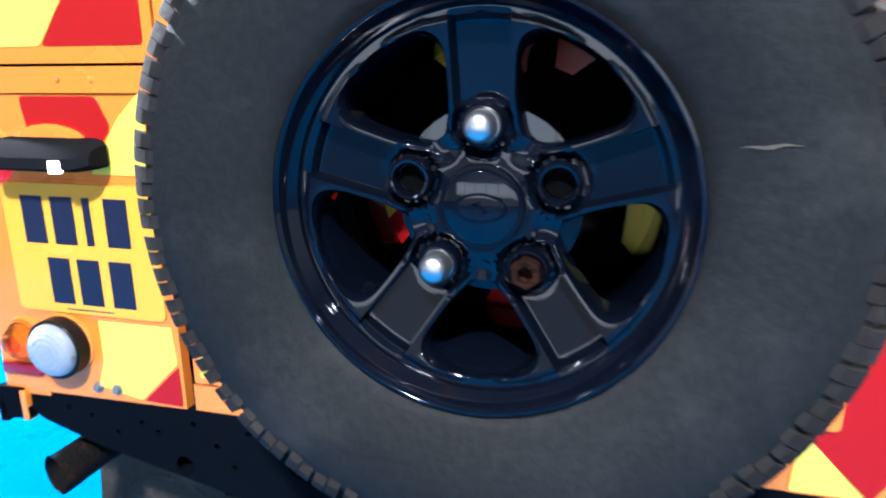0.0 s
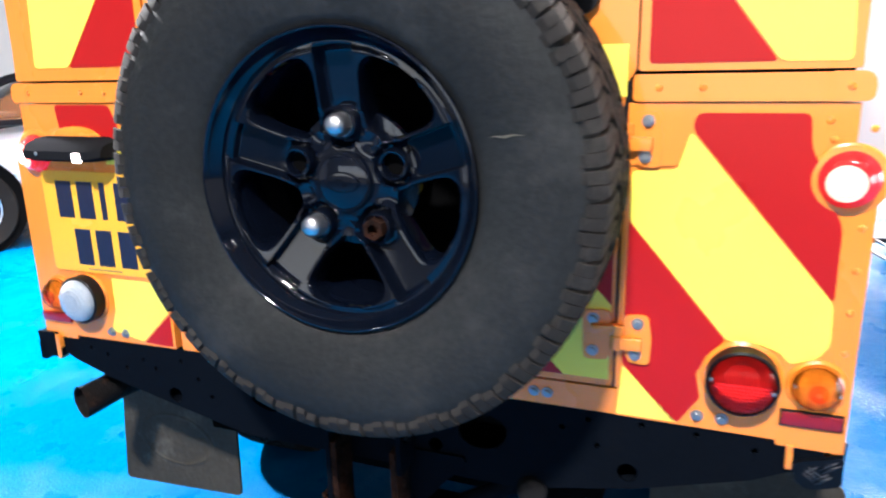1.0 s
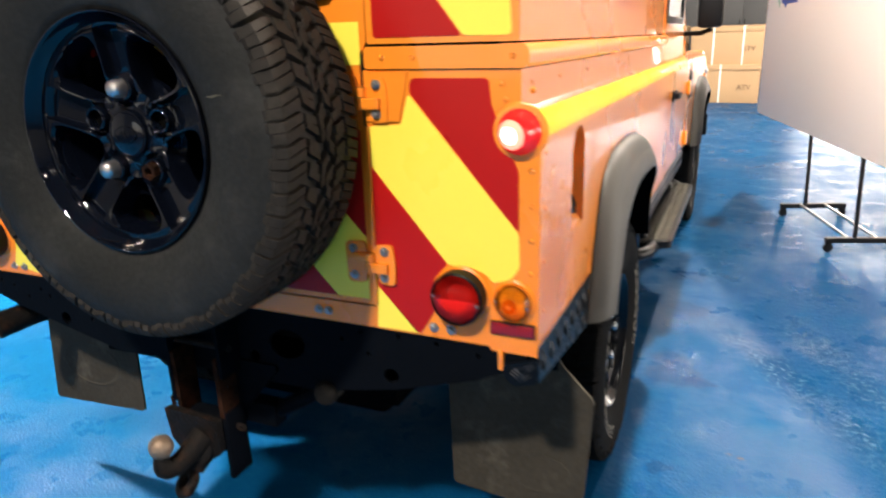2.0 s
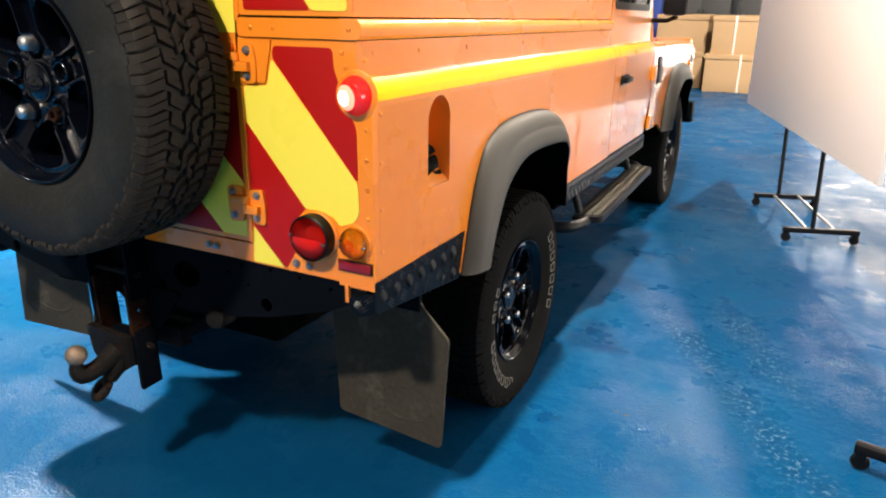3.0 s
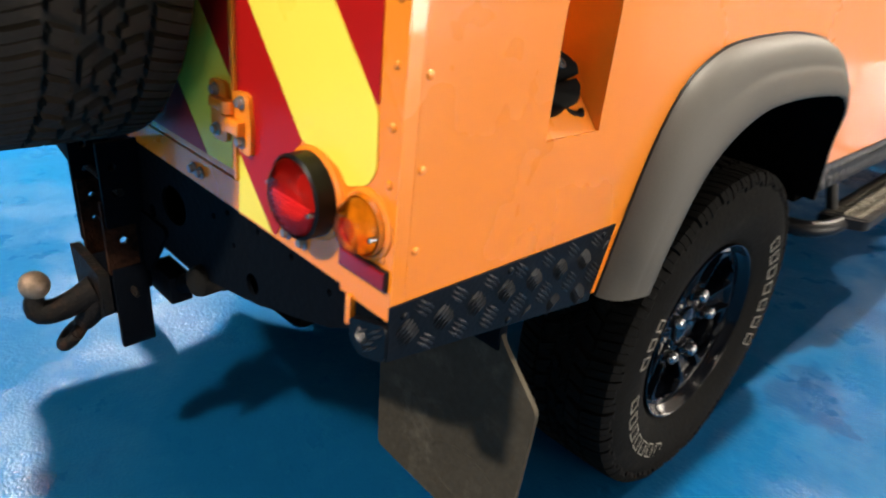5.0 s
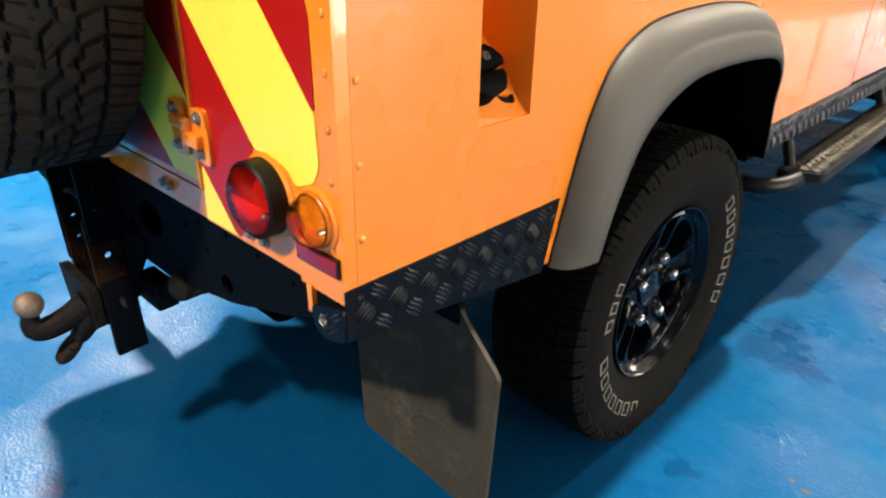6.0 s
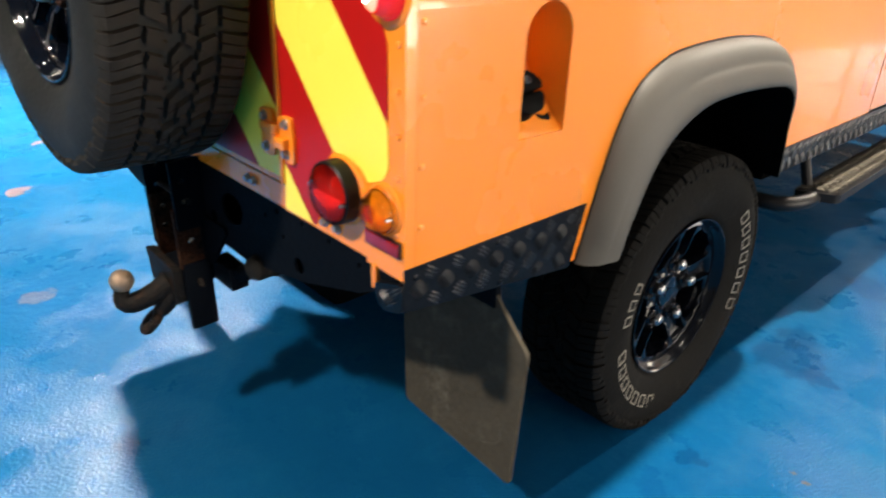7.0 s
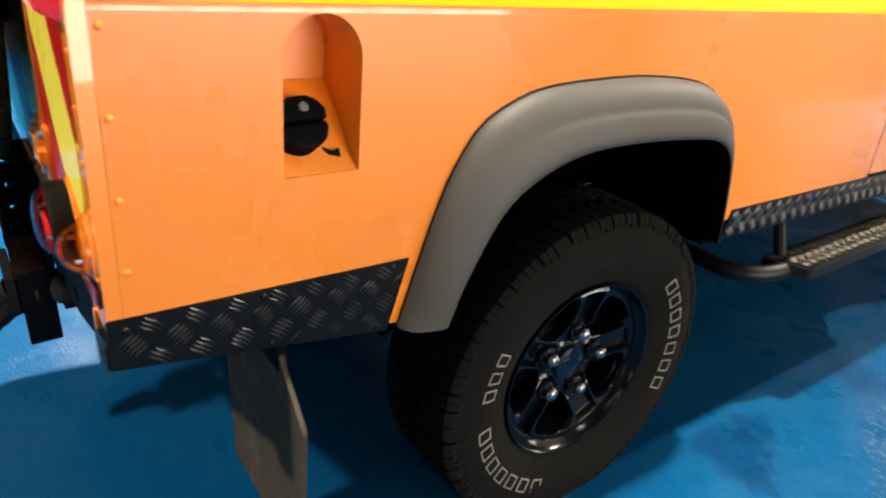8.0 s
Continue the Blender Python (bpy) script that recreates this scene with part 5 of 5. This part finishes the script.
part("brace_bar", tube(B(), [(.185, .030, .462), (.255, .040, .500), (.315, .045, .540), (.37, .09, .550), (.43, .13, .56)], .019, 14), BLACK, hitch)
part("gusset", plate(B(), arc_round([(.112, .600), (.112, .476), (.135, .480), (.228, .588), (.225, .600)], .004), -.006, .003), BLACK, hitch)
bm = lathe(B(), [(0, .062), (.017, .061), (.024, .056), (.0265, .048), (.0265, .006), (.029, .004), (.029, 0), (0, 0)], 22, face_y(.340, .040, .551) @ pose(0, 0, 0, -8, 14, 0))
part("socket_cover", bm, SOCKET, hitch, "dirty round trailer socket cover")
part("safety_loop", tube(B(), [(-.030, -.05, .520), (-.042, -.055, .500), (-.036, -.058, .480), (-.020, -.055, .492), (-.030, -.05, .520)], .0055, 8), RUST, hitch)
bm = tube(B(), [(.134 + .013 * math.cos(a), -.036, .444 + .0065 * math.sin(a)) for a in [2 * math.pi * k / 16 for k in range(17)]], .0035, 8)
part("chain_eye", bm, WORN, hitch)
part("eye_stem", tube(B(), [(.108, -.034, .444), (.123, -.036, .444)], .005, 8), WORN, hitch)
part("hitch_pin", tube(B(), [(-.03, -.037, .6425), (.133, -.037, .6425)], .007, 10), WORN, hitch)

# side step
st = part("side_step", plate(B(), arc_round([(.775, 1.585), (.892, 1.640), (.892, 2.66), (.775, 2.70)], .02), .418, .446, "z"), TRIM, car, "black tread side step on tube brackets")
tread = [(.782, 1.605), (.886, 1.652), (.886, 2.650), (.782, 2.685)]
part("step_tread", plate(B(), tread, .446, .4485, "z"), CHEQUER, st)
part("tread_pattern", tread_bars(B(), tread, "z", .4485, .036), STEP_BAR, st, "worn raised bars of the step plate")
bm = tube(B(), smooth_line([(.44, 1.47, .436), (.66, 1.465, .432), (.76, 1.475, .428), (.805, 1.52, .426), (.825, 1.60, .424), (.825, 1.76, .424)], 18), .0235, 16)
part("step_tube", bm, TRIM, st)
bm = tube(B(), smooth_line([(.44, 2.76, .436), (.74, 2.75, .430), (.805, 2.71, .426), (.825, 2.60, .424)], 14), .0235, 16)
part("step_tube", bm, TRIM, st)
for y in (1.66, 2.55):
    part("step_bracket", tube(B(), [(.79, y, .435), (.74, y, .60)], .016, 10), TRIM, st)

# cab doors, wings, bonnet, screen
for s in (1, -1):
    fx = lambda d: side_x(d, s)
    lo = arc_round([(1.957, .690), (2.70, .690), (2.78, .85), (2.80, 1.105), (1.957, 1.105)], .015)
    d_ = body_part("cab_door", plate(B(), lo, fx(-.012), fx(0), "x"), ORANGE)
    line = [(side_x(dx, s), z) for dx, z in SHOULDER[:-1] + [(-.034, 1.2865)]]
    part("door_shoulder", extrude_y(B(), thick(line, -.006 * s), (1.957, 2.80)), ORANGE, d_)
    line = [(side_x(dx, s), z) for dx, z in [(.0012, 1.116), (-.0018, 1.1285), (-.0088, 1.147), (-.0188, 1.1595)]]
    part("reflective_tape", extrude_y(B(), thick(line, -.0008 * s), (1.957, 2.72)), TAPE, d_)
    fr = [(1.957, 1.287), (2.79, 1.287), (2.70, 1.90), (1.957, 1.93)]
    hole = arc_round([(2.01, 1.325), (2.72, 1.325), (2.655, 1.85), (2.01, 1.87)], .03)
    part("window_frame", plate(B(), fr, fx(-.05), fx(-.036), "x", [hole]), ORANGE, d_)
    part("window_seal", plate(B(), arc_round([(2.0, 1.315), (2.735, 1.315), (2.665, 1.86), (2.0, 1.88)], .035), fx(-.047), fx(-.0335), "x", [arc_round([(2.03, 1.345), (2.70, 1.345), (2.64, 1.835), (2.03, 1.852)], .03)]), TRIM, d_)
    part("window_pane", plate(B(), arc_round([(2.01, 1.325), (2.72, 1.325), (2.655, 1.85), (2.01, 1.87)], .03), fx(-.044), fx(-.041), "x"), GLASS, d_)
    bm = box(B(), min(fx(.004), fx(.03)), max(fx(.004), fx(.03)), 2.09, 2.20, 1.000, 1.024, .006)
    box(bm, min(fx(-.001), fx(.008)), max(fx(-.001), fx(.008)), 2.075, 2.215, .990, 1.032, .004)
    part("door_handle", bm, TRIM, d_, "black door handle")
    for z in (.74, 1.0):
        part("door_hinge", box(B(), min(fx(0), fx(.018)), max(fx(0), fx(.018)), 2.765, 2.84, z - .035, z + .035, .005), ORANGE, d_)
    arch = [(p[0] + FRONT + .01, p[1] + .01) for p in smooth_line([((a[0] * .65 + b[0] * .35), (a[1] * .65 + b[1] * .35)) for a, b in zip(smooth_line(ARCH_OUT, 12), smooth_line(ARCH_IN, 12))], 20)]
    wing = [(2.806, .69), (3.10, .69)] + [p for p in arch if p[0] > 3.12] + [(4.28, .72), (4.28, 1.08), (2.806, 1.105)]
    w_ = body_part("front_wing", plate(B(), wing, fx(-.012), fx(0), "x"), ORANGE)
    bm = B()
    prof = [(0, 1.10), (-.003, 1.125), (-.012, 1.145), (-.035, 1.160), (-.10, 1.168), (-.32, 1.170)]
    grid(bm, [[(side_x(dx, s), y, z - dz) for dx, z in prof] for y, dz in ((2.806, 0), (3.4, .004), (4.0, .012), (4.2, .02), (4.27, .05), (4.285, .09))])
    part("wing_top", bm, ORANGE, w_)
    part("wing_vent", box(B(), min(fx(-.002), fx(.006)), max(fx(-.002), fx(.006)), 2.93, 3.06, .93, 1.08, .004), TRIM, w_)
    for y, z, mt in ((4.05, .98, LENS_AMBER), (4.15, 1.02, LENS_CLEAR)):
        part("side_repeater", lathe(B(), dome(.03, .012), 20, face_x(fx(0), y, z, s)), mt, w_)
    mr_ = body_part("door_mirror", box(B(), min(fx(.03), fx(.15)), max(fx(.03), fx(.15)), 2.70, 2.76, 1.295, 1.49, .025), TRIM, "black door mirror")
    part("mirror_arm", tube(B(), [(fx(-.03), 2.80, 1.27), (fx(.05), 2.77, 1.27), (fx(.10), 2.75, 1.29)], .012, 8), TRIM, mr_)
    body_part("screen_pillar", tube(B(), [(fx(-.05), 2.84, 1.16), (fx(-.10), 2.66, 1.93)], .028, 10), ORANGE)
bonnet = body_part("bonnet", plate(B(), arc_round([(-.48, 2.86), (.51, 2.86), (.49, 4.22), (-.46, 4.22)], .03), 1.17, 1.20, "z"), ORANGE)
body_part("scuttle", box(B(), XL + .06, XR - .06, 2.80, 2.87, 1.10, 1.20, .01), ORANGE)
body_part("windscreen", plate(B(), [(XL + .10, 1.21), (XR - .10, 1.21), (XR - .14, 1.90), (XL + .14, 1.90)], 2.76, 2.766), GLASS)
body_part("front_panel", box(B(), XL + .02, XR - .02, 4.20, 4.28, .72, 1.15, .02), ORANGE)
body_part("front_bumper", box(B(), XL - .03, XR + .03, 4.32, 4.42, .55, .70, .01), BLACK)
bm = box(B(), XL + .075, XR - .075, .0, 2.74, 1.93, 2.00, .03)
body_part("roof", bm, ORANGE)
bm = box(B(), XL + .1, XR - .1, 1.75, 1.80, .68, 1.9, .01)
body_part("cab_bulkhead", bm, CABIN)
for x in (-.30, .33):
    bm = box(B(), x - .24, x + .24, 1.95, 2.10, .95, 1.62, .05)
    box(bm, x - .24, x + .24, 2.0, 2.5, .85, 1.0, .05)
    body_part("seat", bm, CABIN)
body_part("dashboard", box(B(), XL + .1, XR - .1, 2.62, 2.80, 1.0, 1.24, .03), CABIN)
# ---- display board on its wheeled stand ----
bd0, bdd = Vector((1.19, 4.81, 0)), Vector((.28, -.96, 0)).normalized()
BM = Matrix.Translation(bd0) @ Matrix.Rotation(math.atan2(bdd.y, bdd.x), 4, "Z")


def stand_foot(parent, s, half=.20, c=.096):
    f = part("foot", box(B(), s - .018, s + .018, c - half, c + half, .055, .085, .006), TRIM, parent)
    for y in (c - half + .02, c + half - .02):
        part("castor", lathe(B(), [(0, -.012), (.02, -.012), (.026, -.006), (.026, .006), (.02, .012), (0, .012)], 18, pose(s, y, .026, 90, 0, 90)), TRIM, f)
        part("castor_fork", box(B(), s - .014, s + .014, y - .016, y + .016, .030, .058, .004), TRIM, f)


board = thing("display_board", "large white display board on a black wheeled stand", "board", BM)
part("panel", box(B(), 0, 2.6, -.012, .012, .545, 1.86, .004), BOARD, board)
for s in (1.0, 1.745):
    stand_foot(board, s)
    part("post", tube(B(), [(s, .05, .08), (s, .03, .60)], .012, 10), TRIM, board)
for y in (.02, .17):
    part("cross_rail", tube(B(), [(1.0, y, .075), (1.745, y, .075)], .009, 10), CHROME, board)
blue = [(.30, 1.335), (.36, 1.325), (.385, 1.295), (.40, 1.325), (.60, 1.335), (.66, 1.52), (.56, 1.53), (.47, 1.47), (.36, 1.44), (.30, 1.40)]
part("blue_emblem", plate(B(), arc_round(blue, .012), -.0135, -.0121), LOGO_BLUE, board)
green = [(.20, 1.47), (.225, 1.38), (.27, 1.33), (.28, 1.30), (.25, 1.33), (.205, 1.38), (.185, 1.47)]
part("green_emblem", plate(B(), green, -.0135, -.0121), LOGO_GREEN, board)

other = thing("display_stand", "black wheeled foot of another display stand", "stand", Matrix.Translation((1.86, .95, 0)) @ Matrix.Rotation(radians(-12), 4, "Z"))
part("foot", box(B(), .0, .42, -.018, .018, .055, .085, .006), TRIM, other)
for x in (.02, .40):
    part("castor", lathe(B(), [(0, -.012), (.02, -.012), (.026, -.006), (.026, .006), (.02, .012), (0, .012)], 18, pose(x, 0, .026, 90, 0, 0)), TRIM, other)
    part("castor_fork", box(B(), x - .016, x + .016, -.014, .014, .030, .058, .004), TRIM, other)
part("post", tube(B(), [(.21, 0, .08), (.21, 0, 1.1)], .012, 10), TRIM, other)


# ---- cardboard boxes at the far wall ----
def carton(x, y, z, w, d, h, rz, straps, text):
    e = thing("cardboard_box", "large brown cardboard shipping box with a lid" + (" and white straps" if straps else ""), "box",
              Matrix.Translation((x, y, z)) @ Matrix.Rotation(radians(rz), 4, "Z"), "stacked shipping boxes")
    bm = box(B(), -w / 2, w / 2, -d / 2, d / 2, 0, h - .008, .012)
    bmesh.ops.subdivide_edges(bm, edges=bm.edges[:], cuts=2, use_grid_fill=True)
    for v in bm.verts:
        v.co += .008 * noise.noise_vector(v.co * 2.3 + Vector((x, y, z)) * 3)
        v.co.z = max(v.co.z, 0.0)
    body = part("carton", bm, CARD, e)
    part("lid", box(B(), -w / 2 - .014, w / 2 + .014, -d / 2 - .014, d / 2 + .014, h - .075, h, .01), CARD, e)
    for sx in straps:
        part("strap", box(B(), sx - .012, sx + .012, -d / 2 - .017, d / 2 + .017, .001, h + .003, .002), STRAP, e)
    if text:
        c = bpy.data.curves.new("lettering", "FONT")
        c.body, c.size, c.align_x = "ATV", .10, "CENTER"
        c.materials.append(PRINT)
        t = new("lettering", c)
        t.parent = e
        t.matrix_basis = pose(w * .30, -d / 2 - .0155, h * .36, 90, 0, 0)
    return e


carton(.70, 10.42, 0, 1.02, .80, .54, 0, (-.02,), True)
carton(.74, 10.46, .54, .98, .80, .53, -1, (-.18, .22), True)
carton(-.25, 10.75, 0, .70, .80, .54, 2, (), False)
carton(-.24, 10.76, .54, .74, .80, .53, 1, (), False)
carton(1.58, 10.95, 0, .55, .80, .54, 0, (), False)
carton(1.60, 10.95, .54, .58, .80, .53, -2, (), False)


def cabinet(x, y, w, h, material, label):
    e = thing("storage_cabinet", label, "cabinet", pose(x, y, 0), "dark cabinets by the wall")
    part("body", box(B(), -w / 2, w / 2, -.25, .25, .0, h, .01), material, e)
    part("door", box(B(), -w / 2 + .02, -.005, -.268, -.25, .06, h - .04, .004), material, e)
    part("door", box(B(), .005, w / 2 - .02, -.268, -.25, .06, h - .04, .004), material, e)
    for sx in (-.04, .04):
        part("handle", box(B(), sx - .008, sx + .008, -.285, -.268, h * .5, h * .5 + .14, .003), TRIM, e)


cabinet(-.15, 11.75, .9, 2.0, DARKBOX, "dark grey steel storage cabinet against the wall")
cabinet(.88, 11.75, .9, 2.0, DARKBOX, "dark grey steel storage cabinet against the wall")
cabinet(-1.15, 11.6, .8, 1.7, BLUEBOX, "blue steel storage cabinet against the wall")


# ---- silver car parked beyond ----
SM = Matrix.Translation((-4.23, 2.25, 0)) @ Matrix.Rotation(math.atan2(.8, .6), 4, "Z")
sc = thing("silver_car", "silver low sports car with dark windows parked on the blue floor", "car", SM)
stations = [(-.95, .42, .60, .66), (-.80, .30, .70, .78), (-.3, .22, .80, .84), (.45, .20, .86, .86), (.9, .20, .90, .86), (1.8, .20, .92, .86), (2.6, .22, .93, .86), (3.1, .30, .90, .80), (3.3, .42, .78, .66)]
rows = []
for x, zb, zt, hw in stations:
    rows.append([(x, -hw * .92, zb), (x, -hw, zb + .12), (x, -hw, zt - .22), (x, -hw * .97, zt - .08), (x, -hw * .85, zt), (x, 0, zt + .03), (x, hw * .85, zt), (x, hw * .97, zt - .08), (x, hw, zb + .12), (x, hw * .92, zb)])
bm = B()
V = grid(bm, rows, True)
bm.faces.new(V[0])
bm.faces.new(V[-1][::-1])
part("body", bm, SILVER, sc, m=pose(0, .86, 0), angle=50)
bm = B()
rows = []
for x, z, hw in ((.55, .88, .78), (1.15, 1.24, .62), (1.9, 1.29, .60), (2.5, 1.16, .62), (2.95, .92, .70)):
    rows.append([(x, -hw, .86), (x, -hw * .96, z - .05), (x, -hw * .8, z), (x, hw * .8, z), (x, hw * .96, z - .05), (x, hw, .86)])
V = grid(bm, rows)
part("cabin_glass", bm, GLASS, sc, "dark window glass", pose(-.6, .86, 0), 40)
bm = tube(B(), smooth_line([(-.1, .10, .90), (.2, .18, 1.10), (.5, .24, 1.22), (1.2, .26, 1.27), (1.9, .24, 1.16), (2.4, .16, .92)], 24), .03, 8)
part("roof_rail", bm, TRIM, sc)
part("window_trim", box(B(), .0, 2.3, -.008, .04, .885, .925, .004), TRIM, sc)
part("sill", box(B(), .35, 2.1, -.01, .1, .20, .27, .01), TRIM, sc)
part("side_marker", box(B(), .36, .56, -.012, .02, .47, .49, .003), LENS_AMBER, sc)
bm = lathe(B(), [(.18, -.08), (.30, -.09), (.315, -.06), (.315, .06), (.30, .09), (.21, .085), (.18, .06)], 40)
TY2 = mesh_of("tyre", bm, RUBBER)
bm = lathe(B(), [(.21, .06), (.205, .085), (.195, .08), (.19, .0)], 40)
for s in range(5):
    c = Matrix.Rotation(s * 2 * math.pi / 5, 4, "Z")
    bmesh.ops.create_cube(bm, size=1, matrix=c @ pose(.11, 0, .055) @ Matrix.Diagonal((.19, .06, .03, 1)))
lathe(bm, [(0, .08), (.05, .078), (.055, .05), (0, .04)], 20)
RM2 = mesh_of("rim", bm, ALLOY)
for x in (0, 2.5):
    part("wheel_arch", lathe(B(), [(0, 0), (.37, 0), (.37, .03), (0, .03)], 36, pose(x, .012, .34, 90)), UNDER, sc)
    w2 = part("wheel", RM2, ALLOY, sc, "silver five-spoke alloy wheel", pose(x, .06, .317, 90))
    part("tyre", TY2, RUBBER, w2)
    w3 = part("wheel", RM2, ALLOY, sc, "", pose(x, 1.62, .317, -90))
    part("tyre", TY2, RUBBER, w3)
